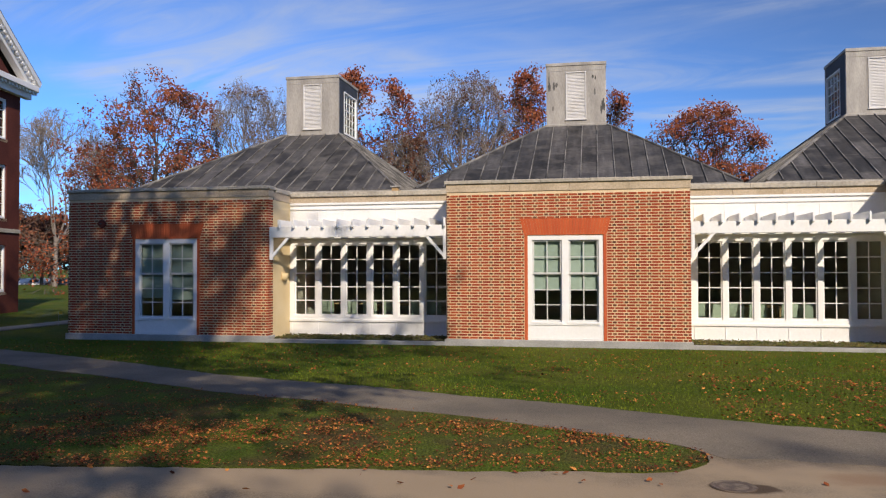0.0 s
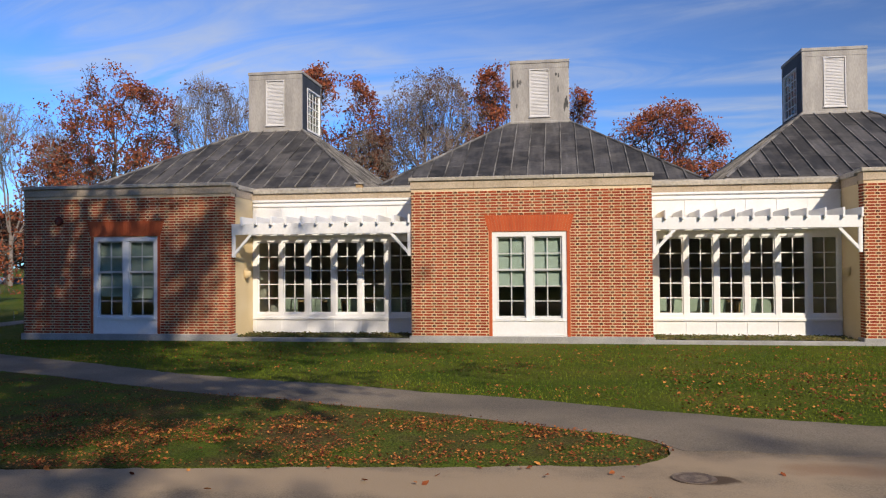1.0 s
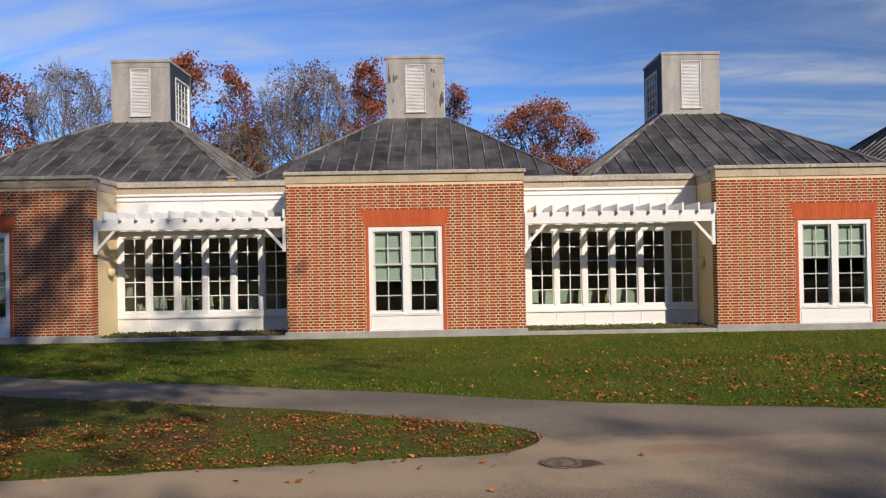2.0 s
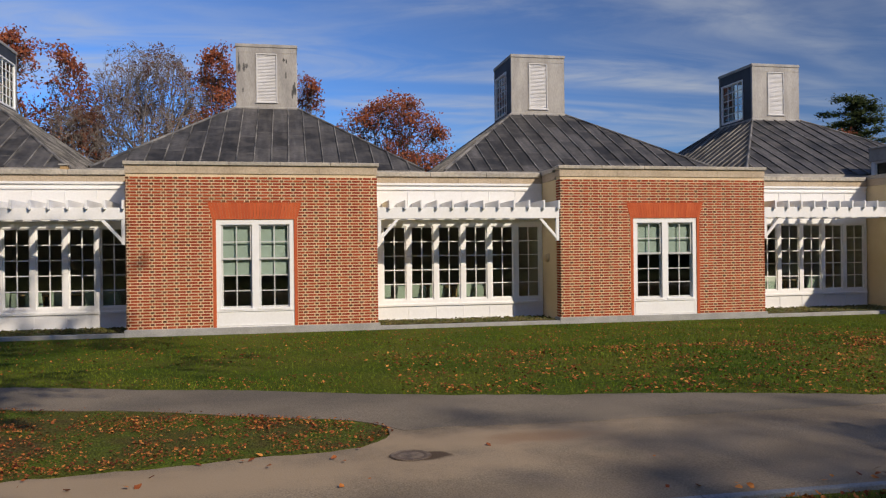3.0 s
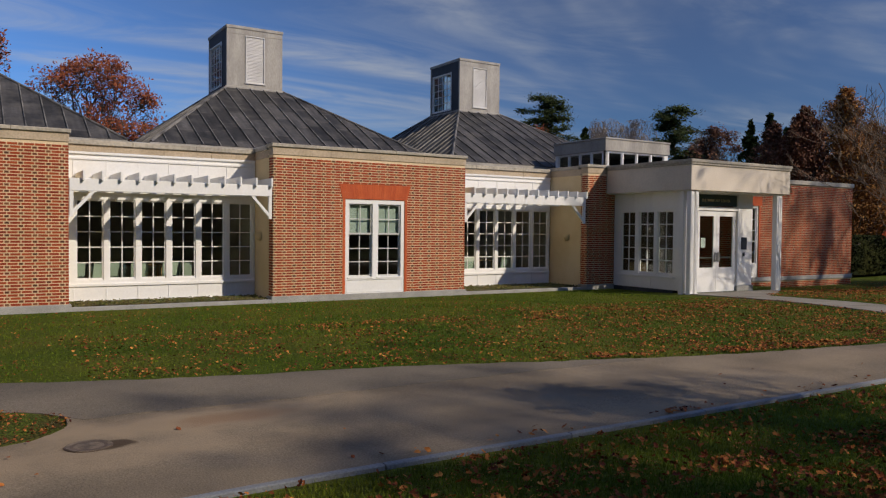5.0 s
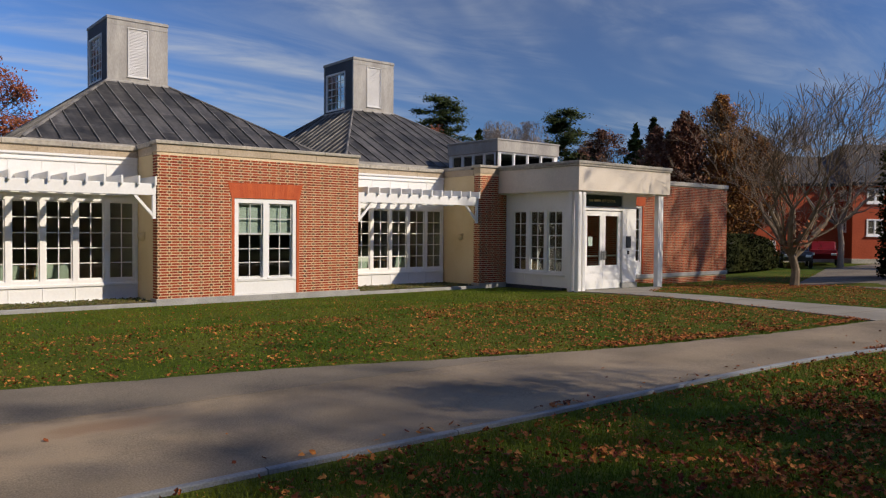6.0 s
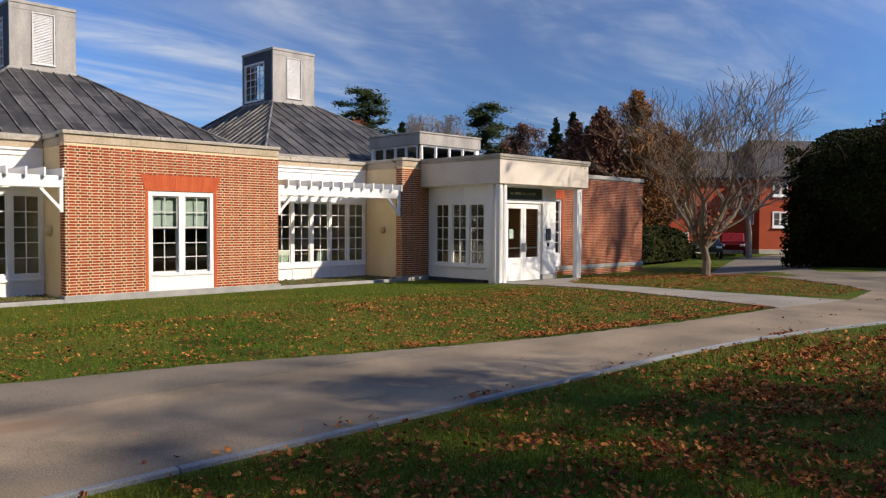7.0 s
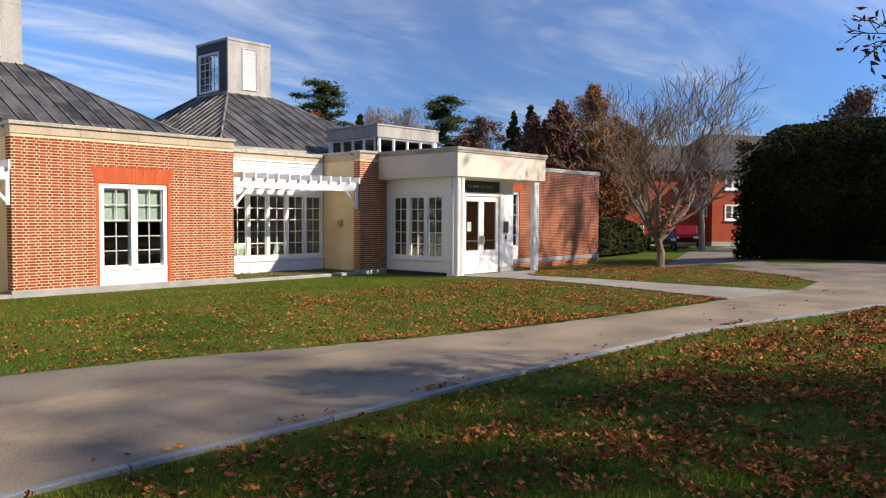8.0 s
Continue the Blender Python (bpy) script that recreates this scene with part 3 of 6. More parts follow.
# ---- windows ----
def glazed(parent, m, w, h, units, z0, z1, rows, cols, depth=0.12, frame=WHITE, bars=WHITE, name="window", label="", sash=0.035, bar=0.024, back=0.035):
    """A window of several lights in one frame: x along, y in, z up from its lower left corner."""
    xs = [0.0] + [v for u in units for v in u] + [w]
    zs = ([0.0] if z0 > 0.001 else []) + [z0, z1] + ([h] if h - z1 > 0.001 else [])
    row = 1 if z0 > 0.001 else 0
    bm = grid_wall(xs, zs, 0, depth, {(2 * i + 1, row) for i in range(len(units))})
    win = part(name, bm, frame, parent, label, m)
    pw, ph = None, None
    pane = None
    for a, b in units:
        bm = bmesh.new()
        box(bm, a, a + sash, back, back + 0.045, z0, z1); box(bm, b - sash, b, back, back + 0.045, z0, z1)
        box(bm, a + sash, b - sash, back, back + 0.045, z0, z0 + sash * 1.3); box(bm, a + sash, b - sash, back, back + 0.045, z1 - sash, z1)
        gx0, gx1, gz0, gz1 = a + sash, b - sash, z0 + sash * 1.3, z1 - sash
        cw, ch = (gx1 - gx0) / cols, (gz1 - gz0) / rows
        for i in range(1, cols):
            box(bm, gx0 + i * cw - bar / 2, gx0 + i * cw + bar / 2, back + 0.008, back + 0.04, gz0, gz1)
        for j in range(1, rows):
            box(bm, gx0, gx1, back + 0.010, back + 0.038, gz0 + j * ch - bar / 2, gz0 + j * ch + bar / 2)
        part("sash", bm, bars, win)
        if pane is None or abs(pw - cw) + abs(ph - ch) > 1e-4:
            bm = bmesh.new()
            box(bm, 0, cw, 0, 0.005, 0, ch)
            pane = bpy.data.meshes.new("pane")
            bm.to_mesh(pane)
            bm.free()
            pane.materials.append(GLASS)
            pw, ph = cw, ch
        for i in range(cols):
            for j in range(rows):
                p = shared("pane", pane, win, pose(gx0 + i * cw, back + 0.022, gz0 + j * ch))
                p.visible_shadow = False
    return win


def hung_window(parent, at, blind_low):
    """Pair of sash windows over a white panel in one white frame, 1.79 by 2.53 m."""
    w, h, z0, z1, mid = 1.79, 2.53, 0.44, 2.41, 1.585
    units = ((0.105, 0.815), (0.975, 1.685))
    bm = grid_wall((0, 0.105, 0.815, 0.975, 1.685, w), (0, z0 - 0.05, z1, h), -0.01, 0.14, {(1, 1), (3, 1)})
    win = part("window", bm, WHITE, parent, "white double sash window with pale green blinds", pose(*at))
    for a, b in units:
        slab("sill", WHITE, win, a - 0.03, b + 0.03, -0.035, 0.10, z0 - 0.05, z0, bev=0.004)
    slab("panel_rail", WHITE, win, 0.0, w, -0.028, -0.01, 0.36, 0.385, bev=0.003)
    for x in (0.05, w - 0.05):
        slab("panel_moulding", WHITE, win, x - 0.012, x + 0.012, -0.020, -0.01, 0.05, 0.36, bev=0.002)
    slab("panel_moulding", WHITE, win, 0.05, w - 0.05, -0.020, -0.01, 0.03, 0.05, bev=0.002)
    for a, b in units:
        for lo, hi, rows, y in ((mid, z1, 2, 0.03), (z0, mid + 0.02, 3, 0.065)):
            s = 0.045
            bm = bmesh.new()
            box(bm, a, a + s, y, y + 0.035, lo, hi); box(bm, b - s, b, y, y + 0.035, lo, hi)
            box(bm, a + s, b - s, y, y + 0.035, lo, lo + s); box(bm, a + s, b - s, y, y + 0.035, hi - s * 0.8, hi)
            cw, ch = (b - a - 2 * s) / 2, (hi - lo - 1.8 * s) / rows
            box(bm, a + s + cw - 0.012, a + s + cw + 0.012, y + 0.006, y + 0.03, lo + s, hi - s * 0.8)
            for j in range(1, rows):
                box(bm, a + s, b - s, y + 0.008, y + 0.028, lo + s + j * ch - 0.012, lo + s + j * ch + 0.012)
            part("sash", bm, SASH, win, "grey painted sash")
            bm = bmesh.new()
            box(bm, 0, cw, 0, 0.004, 0, ch)
            me = bpy.data.meshes.new("pane")
            bm.to_mesh(me); bm.free()
            me.materials.append(GLASS)
            for i in range(2):
                for j in range(rows):
                    shared("pane", me, win, pose(a + s + i * cw, y + 0.016, lo + s + j * ch)).visible_shadow = False
        bm = bmesh.new()
        low = z0 + blind_low[0 if a < 0.5 else 1]
        box(bm, a + 0.02, b - 0.02, 0.125, 0.129, low, z1); box(bm, a + 0.02, b - 0.02, 0.12, 0.134, low - 0.03, low)
        part("blind", bm, BLIND, win, "pale green roller blind half lowered")
    return win


# ---- the long gallery building ----
PAV_W, BAY_W, BACK_Y, TOP = 5.79, 4.68, 17.1, 3.99
PAV_X = (-10.47, 0.0, 10.47, 20.97)
BAY_Y = 1.45


def flat_arch(pav, x0, x1, z0, z1):
    arch = slab("flat_arch", MORTAR_DARK, pav, x0 - 0.08, x1 + 0.08, 0.004, 0.1, z0, z1, bev=0, label="flat arch of rubbed orange bricks")
    n, lean = 29, 0.10
    for i in range(n):
        s0, s1 = i / n, (i + 1) / n
        a0, a1 = x0 - 0.085 + (x1 - x0 + 0.17) * s0, x0 - 0.085 + (x1 - x0 + 0.17) * s1 - 0.004
        t0, t1 = a0 + lean * (2 * s0 - 1) * 1.0, a1 + lean * (2 * s1 - 1) * 1.0
        y = -0.004
        v = [(a0, y, z0 + 0.002), (a1, y, z0 + 0.002), (t1, y, z1), (t0, y, z1), (a0, 0.03, z0 + 0.002), (a1, 0.03, z0 + 0.002), (t1, 0.03, z1), (t0, 0.03, z1)]
        raw("brick", v, [(0, 1, 2, 3), (0, 4, 5, 1), (1, 5, 6, 2), (2, 6, 7, 3), (3, 7, 4, 0)], RUBBED, arch)


def pavilion(x, label, window=True, blind=(0.8, 0.8), singles=300, width=PAV_W, band=(0.6, 1.9)):
    pav = thing("brick_pavilion", label, "pavilion", (x, 0, 0), group="brick pavilions of the long building")
    wx, wy = (2.0, 3.79) if window else (None, None)
    z0, zt = 0.16, 3.76
    core = grid_wall((0.008, width - 0.008), (z0, zt), 0.008, 0.3) if not window else grid_wall((0.008, wx, wy, width - 0.008), (z0, 2.69, zt), 0.008, 0.3, {(1, 0)})
    wall = part("wall", core, MORTAR, pav, "red brick wall with burnt headers and pale mortar")
    holes = [(wx - 0.09, wy + 0.09, 0, 2.69), (wx - 0.10, wy + 0.10, 2.69, 3.10)] if window else []
    brickwork(wall, Matrix.Identity(4), width, z0, zt, holes, singles, band, start=0.1)
    for side, u in ((0, 1), (width, -1)):
        bm = boxes((0.004, 0.25, 0.3, 1.9, 0.02, 3.70) if u > 0 else (width - 0.25, width - 0.004, 0.3, 1.9, 0.02, 3.70))
        part("side_wall", bm, STUCCO, pav, "cream stucco return wall")
        m = Matrix(((0, 1, 0, side), (-1, 0, 0, 0.3), (0, 0, 1, 0), (0, 0, 0, 1))) if u > 0 else Matrix(((0, -1, 0, side), (1, 0, 0, 0.0), (0, 0, 1, 0), (0, 0, 0, 1)))
        brickwork(wall, m, 0.3, z0, zt, start=0.05)
    if window:
        flat_arch(pav, wx, wy, 2.692, 3.09)
        slab("jamb", RUBBED, pav, wx - 0.08, wx - 0.003, -0.003, 0.12, z0, 2.69, bev=0.002, label="rubbed orange brick jamb")
        slab("jamb", RUBBED, pav, wy + 0.003, wy + 0.08, -0.003, 0.12, z0, 2.69, bev=0.002, label="rubbed orange brick jamb")
        hung_window(pav, (wx, 0.03, z0), blind)
        part("interior_wall", boxes((0.3, width - 0.3, 5.5, 5.6, 0.1, 3.6), (0.28, 0.3, BAY_Y, 5.6, 0.1, 3.6), (width - 0.3, width - 0.28, BAY_Y, 5.6, 0.1, 3.6)), PALE_IN, pav)
        part("interior_floor", boxes((0.25, width - 0.25, 0.3, 5.6, 0.1, 0.2)), FLOOR_IN, pav)
    slab("plinth", GRANITE, pav, -0.045, width + 0.045, -0.05, 0.36, -0.25, z0, bev=0.012, label="pale granite plinth")
    for i, (a, b) in enumerate(((-0.012, width * 0.27), (width * 0.27, width * 0.52), (width * 0.52, width * 0.76), (width * 0.76, width + 0.012))):
        slab("stone_band", LIME, pav, a + 0.002, b - 0.002, -0.014, 0.32, zt, 3.955, bev=0.005, label="buff limestone band")
    for i in range(5):
        a, b = -0.05 + i * (width + 0.1) / 5, -0.05 + (i + 1) * (width + 0.1) / 5
        slab("coping", LIME_GREY, pav, a + 0.002, b - 0.002, -0.055, 0.40, 3.955, 4.045, bev=0.012, label="weathered grey stone coping")
    for s0, s1 in ((-0.012, 0.33), (width - 0.33, width + 0.012)):
        slab("stone_band", LIME, pav, s0, s1, 0.32, 1.9, zt - 0.06, 3.90, bev=0.005)
        slab("coping", LIME_GREY, pav, s0 - 0.038, s1 + 0.038, 0.40, 2.1, 3.90, 4.02, bev=0.012)
    part("roof_deck", boxes((0.3, width - 0.3, 0.3, 6.6, 3.70, 3.86)), LEAD_DARK, pav)
    return pav


def bay(x, label, lead=0.055, deep=BAY_Y):
    """Recessed white window bay between two pavilions."""
    b = thing("window_bay", label, "window bay", (x, deep, 0), group="white window bays of the long building")
    w, z0, z1, zt = BAY_W, 0.50, 2.66, 3.69
    slab("base_stone", GRANITE, b, 0.005, w - 0.005, -0.06, 0.2, -0.2, 0.075, bev=0.006)
    slab("base_wall", WHITE, b, 0.005, w - 0.005, 0, 0.2, 0.075, z0, bev=0.004)
    units, pitch = [], 0.735
    for i in range(6):
        a = lead + 0.085 + i * pitch
        units.append((a, a + 0.615))
    trim = []
    for i in range(7):
        a = lead + 0.035 + i * pitch
        trim.append((a - 0.012, a + 0.012, -0.014, 0, 0.12, z0 - 0.06))
        trim.append((a - 0.010, a + 0.010, -0.012, 0, 2.80, 3.52))
    trim += [(0.01, w - 0.01, -0.012, 0, 0.078, 0.12), (0.01, w - 0.01, -0.035, 0, z0 - 0.055, z0 + 0.01), (0.01, w - 0.01, -0.03, 0, 3.50, 3.55), (0.01, w - 0.01, -0.045, 0, 3.63, zt - 0.002)]
    slab("head_wall", WHITE, b, 0.005, w - 0.005, 0, 0.2, z1, zt, bev=0.004)
    part("panel_moulding", boxes(*trim, bev=0.003), WHITE, b)
    glazed(b, pose(0.005, 0, z0), w - 0.01, z1 - z0, units, 0.10, z1 - z0 - 0.11, 5, 2, label="row of white six-light casements with small panes")
    for i in range(4):
        slab("stone_band", LIME, b, 0.005 + i * (w - 0.01) / 4, (i + 1) * (w - 0.01) / 4, -0.03, 0.2, zt, 3.85, bev=0.005, label="buff limestone band")
    for i in range(3):
        slab("coping", LIME_GREY, b, 0.045 + i * (w - 0.09) / 3, 0.04 + (i + 1) * (w - 0.09) / 3, -0.08, 0.3, 3.85, 3.975, bev=0.012, label="weathered grey stone coping")
    part("roof_deck", boxes((-0.3, w + 0.3, 0.3, 5.2, 3.72, 3.88)), LEAD_DARK, b)
    part("ceiling", boxes((-0.3, w + 0.3, 0.2, 6.4, 3.0, 3.1)), PALE_IN, b)
    part("interior_floor", boxes((-0.3, w + 0.3, 0.2, 6.5, 0.0, 0.12)), FLOOR_IN, b)
    part("interior_wall", boxes((-0.3, w + 0.3, 6.4, 6.5, 0.1, 3.1), (-0.3, -0.2, 0.2, 6.4, 0.1, 3.1), (w + 0.2, w + 0.3, 0.2, 6.4, 0.1, 3.1)), PALE_IN, b)
    # planting bed and its stone edging
    slab("bed_edging", GRANITE, b, -0.04 + 0.045, w - 0.005, -deep - 0.04, -deep + 0.13, -0.2, 0.085, bev=0.01, label="granite edging of the planting bed")
    bm = bmesh.new()
    g = [[bm.verts.new((0.05 + (w - 0.1) * i / 46, -deep + 0.14 + (deep - 0.21) * j / 12, 0.09 + 0.05 * noise.noise((x + i * 0.3, j * 0.4, 1)) + 0.02 * noise.noise((x + i * 1.3, j * 1.4, 5)))) for i in range(47)] for j in range(13)]
    for j in range(12):
        for i in range(46):
            bm.faces.new((g[j][i], g[j][i + 1], g[j + 1][i + 1], g[j + 1][i]))
    part("planting_bed", bm, SOIL, b, "low green ground cover with dead leaves")
    rng = random.Random(int(x * 7))
    v, f = [], []
    for _ in range(2600):
        c = Vector((rng.uniform(0.05, w - 0.05), rng.uniform(-deep + 0.14, -0.08), rng.uniform(0.06, 0.125)))
        a = Vector((rng.gauss(0, 1), rng.gauss(0, 1), rng.gauss(0, 0.5))).normalized() * 0.035
        q = a.orthogonal().normalized() * 0.018
        n0 = len(v)
        v += [c - a, c + q, c + a, c - q]
        f.append((n0, n0 + 1, n0 + 2, n0 + 3))
    raw("ground_cover", v, f, COVER, b)["kind"] = "stuff"
    return b


def pergola(x, label):
    p = thing("pergola", label, "pergola", (x, 0, 0), group="white pergolas over the window bays")
    w = BAY_W
    slab("beam", WHITE, p, 0.012, w - 0.012, 0.02, 0.12, 2.695, 2.975, bev=0.006)
    slab("ledger", WHITE, p, 0.012, w - 0.012, BAY_Y - 0.16, BAY_Y - 0.016, 2.71, 2.925, bev=0.008, label="deep white ledger over the windows")
    me = None
    for i in range(12):
        if me is None:
            bm = boxes((-0.024, 0.024, -0.07, BAY_Y - 0.016, 2.93, 3.15), bev=0.006)
            ob = part("rafter", bm, WHITE, p, m=pose(0.30, 0, 0))
            me = ob.data
        else:
            shared("rafter", me, p, pose(min(0.30 + 0.394 * i, w + 0.0), 0, 0))
    for s, x0 in ((1, 0.012), (-1, w - 0.012)):
        bm = bmesh.new()
        a, b = sorted((x0, x0 + s * 0.085))
        box(bm, a, b, 0.03, 0.11, 2.12, 2.695, 0.006)
        part("bracket_post", bm, WHITE, p)
        bm = bmesh.new()
        box(bm, -0.035, 0.035, 0.035, 0.105, 0, 0.66, 0.005)
        part("brace", bm, WHITE, p, m=pose(x0 + s * 0.06, 0, 2.20) @ pose(0, 0, 0, 0, 42 * s, 0))
    return p


def wall_lamp(at, rz):
    o = thing("wall_lamp", "small cream bowl lamp on the stucco wall", "wall lamp", at, rz, group="bowl lamps on the stucco returns")
    bm = bmesh.new()
    bmesh.ops.create_uvsphere(bm, u_segments=16, v_segments=10, radius=0.13)
    bmesh.ops.delete(bm, geom=[v for v in bm.verts if v.co.z > 0.06 or v.co.y > 0.02], context="VERTS")
    bmesh.ops.scale(bm, vec=(1, 1, 1.25), verts=bm.verts)
    bmesh.ops.solidify(bm, geom=bm.faces[:], thickness=0.008)
    part("bowl", bm, STUCCO, o)
    slab("back_plate", STUCCO, o, -0.09, 0.09, 0.0, 0.03, -0.12, 0.08, bev=0.005)


LABELS = ("red brick pavilion dappled by tree shade", "sunlit red brick pavilion with a double sash window", "sunlit red brick pavilion beside the white bays")
pavilion(PAV_X[0], LABELS[0], blind=(0.55, 0.5), singles=220, band=(0.9, 1.7))
pavilion(PAV_X[1], LABELS[1], blind=(0.80, 0.80))
pavilion(PAV_X[2], LABELS[2], blind=(1.16, 1.16))
pavilion(PAV_X[3], "brick pavilion half hidden behind the entrance canopy", window=False, singles=150)
for i, text in enumerate(("white window bay with dappled shade on its head", "sunlit white window bay with pale chairs inside", "white window bay next to the entrance")):
    bay(PAV_X[i] + PAV_W, text, (0.05, 0.21, 0.21)[i], (BAY_Y, 1.42, 1.85)[i])
    pergola(PAV_X[i] + PAV_W, "white painted timber pergola with twelve rafters")
wall_lamp((PAV_X[0] + PAV_W + 0.03, 0.95, 1.72), 90)
wall_lamp((PAV_X[2] - 0.03, 0.95, 1.72), -90)
wall_lamp((PAV_X[3] - 0.03, 0.95, 1.72), -90)


def outer_walls():
    """Plain walls that close the building behind and at its ends."""
    part("wall_west", boxes((PAV_X[0] + 0.004, PAV_X[0] + 0.25, BAY_Y + 0.2, BACK_Y, -0.2, 4.0)), DORM_BRICK, None)
    part("wall_north", boxes((PAV_X[0] + 0.25, 36.6, BACK_Y - 0.3, BACK_Y, -0.2, 4.0)), DORM_BRICK, None)
    for o in scene.objects:
        if o.name in ("wall_west", "wall_north"):
            tagged(o, "plain red brick outer wall", "wall", kind="structure")


outer_walls()


# ---- pyramid roofs and cupolas ----
def roof(cx, label):
    """Hipped roof, deeper to the front than to the back, with standing seams, hip rolls and a metal fascia."""
    r = thing("pyramid_roof", label, "roof", (cx, 11.8, 0), group="lead-grey pyramid roofs")
    hx, front, rear, h1, top_y, z0, z1 = 4.92, -6.60, 5.27, 1.14, 1.52, 4.42, 7.22
    low = [Vector(p) for p in ((-hx, front, z0), (hx, front, z0), (hx, rear, z0), (-hx, rear, z0))]
    high = [Vector(p) for p in ((-h1, -h1, z1), (h1, -h1, z1), (h1, top_y, z1), (-h1, top_y, z1))]
    thick = Vector((0, 0, 0.05))
    for k in range(4):
        a, b, c, d = low[k], low[(k + 1) % 4], high[(k + 1) % 4], high[k]
        bm = bmesh.new()
        v = [bm.verts.new(p) for p in (a, b, c, d, a - thick, b - thick, c - thick, d - thick)]
        for q in ((0, 1, 2, 3), (0, 4, 5, 1), (4, 7, 6, 5)):
            bm.faces.new([v[i] for i in q])
        side = part("roof_slope", bm, ROOF_X if k % 2 == 0 else ROOF_Y, r, "weathered standing-seam sheets")
        if k == 2:
            continue
        along = (b - a).normalized()
        normal = along.cross(d - a).normalized()
        up = normal.cross(along)
        rise, span, left, right = (d - a).dot(up), (b - a).length, (d - a).dot(along), (c - a).dot(along)
        axis = 0 if k % 2 == 0 else 1
        base = (a + Vector((cx, 11.8, 0)))[axis]
        way = along[axis]
        for i in range(-60, 130):
            s = (i * 0.53 - base) * way
            if not 0.12 < s < span - 0.12:
                continue
            run = rise if left <= s <= right else rise * s / left if s < left else rise * (span - s) / (span - right)
            bm = bmesh.new()
            box(bm, -0.016, 0.016, 0, run, 0, 0.045, 0.004)
            m = Matrix((along, up, normal)).transposed().to_4x4()
            m.translation = a + along * s
            part("seam", bm, SEAM, side, m=m)
        for foot, head in ((a, d), (b, c)) if k == 0 else ((a, d),) if k == 3 else ((b, c),):
            w = head - foot
            bm = bmesh.new()
            bmesh.ops.create_cone(bm, cap_ends=True, segments=8, radius1=0.045, radius2=0.045, depth=w.length)
            part("hip_roll", bm, SEAM, r, m=Matrix.Translation(foot + w / 2 + Vector((0, 0, 0.01))) @ w.to_track_quat("Z", "Y").to_matrix().to_4x4())
    bm = boxes((-hx - 0.03, hx + 0.03, front - 0.03, front + 0.2, z0 - 0.28, z0 - 0.02), (-hx - 0.03, -hx + 0.2, front + 0.2, rear, z0 - 0.28, z0 - 0.02),
               (hx - 0.2, hx + 0.03, front + 0.2, rear, z0 - 0.28, z0 - 0.02), (-hx + 0.2, hx - 0.2, rear - 0.2, rear, z0 - 0.28, z0 - 0.02))
    part("fascia", bm, LEAD, r, "grey metal fascia")
    slab("gutter_deck", LEAD_DARK, r, -hx + 0.2, hx - 0.2, front + 0.2, rear - 0.2, z0 - 0.6, z0 - 0.3, bev=0)


def cupola(cx, label):
    c = thing("cupola", label, "cupola", (cx, 11.8, 7.1), group="square lead-clad cupolas on the roofs")
    s, back, top = 1.10, 1.48, 2.50
    w0, w1, oz0, oz1 = -0.42, 1.26, 0.25, 1.98
    slab("curb", LEAD, c, -s - 0.06, s + 0.06, -s - 0.06, back + 0.06, -0.35, 0.19, bev=0.02)
    lw, lz0, lz1 = 0.38, 0.36, 2.16
    for y0, y1 in ((-s, -s + 0.1), (back - 0.1, back)):
        bm = boxes((-s, -lw, y0, y1, 0.19, top), (lw, s, y0, y1, 0.19, top), (-lw, lw, y0, y1, 0.19, lz0), (-lw, lw, y0, y1, lz1, top))
        part("front_wall" if y0 < 0 else "back_wall", bm, LEAD, c, "streaked pale lead cladding")
    part("panel_edge", boxes((-s, s, -s - 0.008, -s, 2.20, 2.225), (-lw - 0.05, -lw - 0.03, -s - 0.007, -s, 0.19, 2.20), (lw + 0.03, lw + 0.05, -s - 0.007, -s, 0.19, 2.20)), LEAD, c)
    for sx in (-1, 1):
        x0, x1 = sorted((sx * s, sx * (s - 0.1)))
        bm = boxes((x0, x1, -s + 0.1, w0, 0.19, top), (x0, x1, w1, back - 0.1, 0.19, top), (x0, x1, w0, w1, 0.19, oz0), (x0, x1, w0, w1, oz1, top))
        # shade of the side faces is put into their colour, darker than the front
        part("side_wall", bm, LEAD_DARK, c, "lead cladding with side shade in its colour")
        m = pose(-s - 0.02, w1, oz0, 0, 0, -90) if sx < 0 else pose(s + 0.02, w0, oz0, 0, 0, 90)
        glazed(c, m, w1 - w0, oz1 - oz0, ((0.05, w1 - w0 - 0.05),), 0.05, oz1 - oz0 - 0.05, 5, 4, 0.1, label="white clerestory window of small panes", sash=0.03, bar=0.025)
    thing_louvre(c, lw, lz0, lz1, -s)
    slab("cap", LEAD, c, -s - 0.025, s + 0.025, -s - 0.025, back + 0.025, top - 0.11, top + 0.01, bev=0.012, label="pale lead cap with a drip edge")
    part("ceiling", boxes((-s + 0.1, s - 0.1, -s + 0.1, back - 0.1, top - 0.2, top - 0.14)), PALE_IN, c)
    part("shaft_floor", boxes((-s + 0.1, s - 0.1, -s + 0.1, back - 0.1, 0.0, 0.15)), PALE_IN, c)
    return c


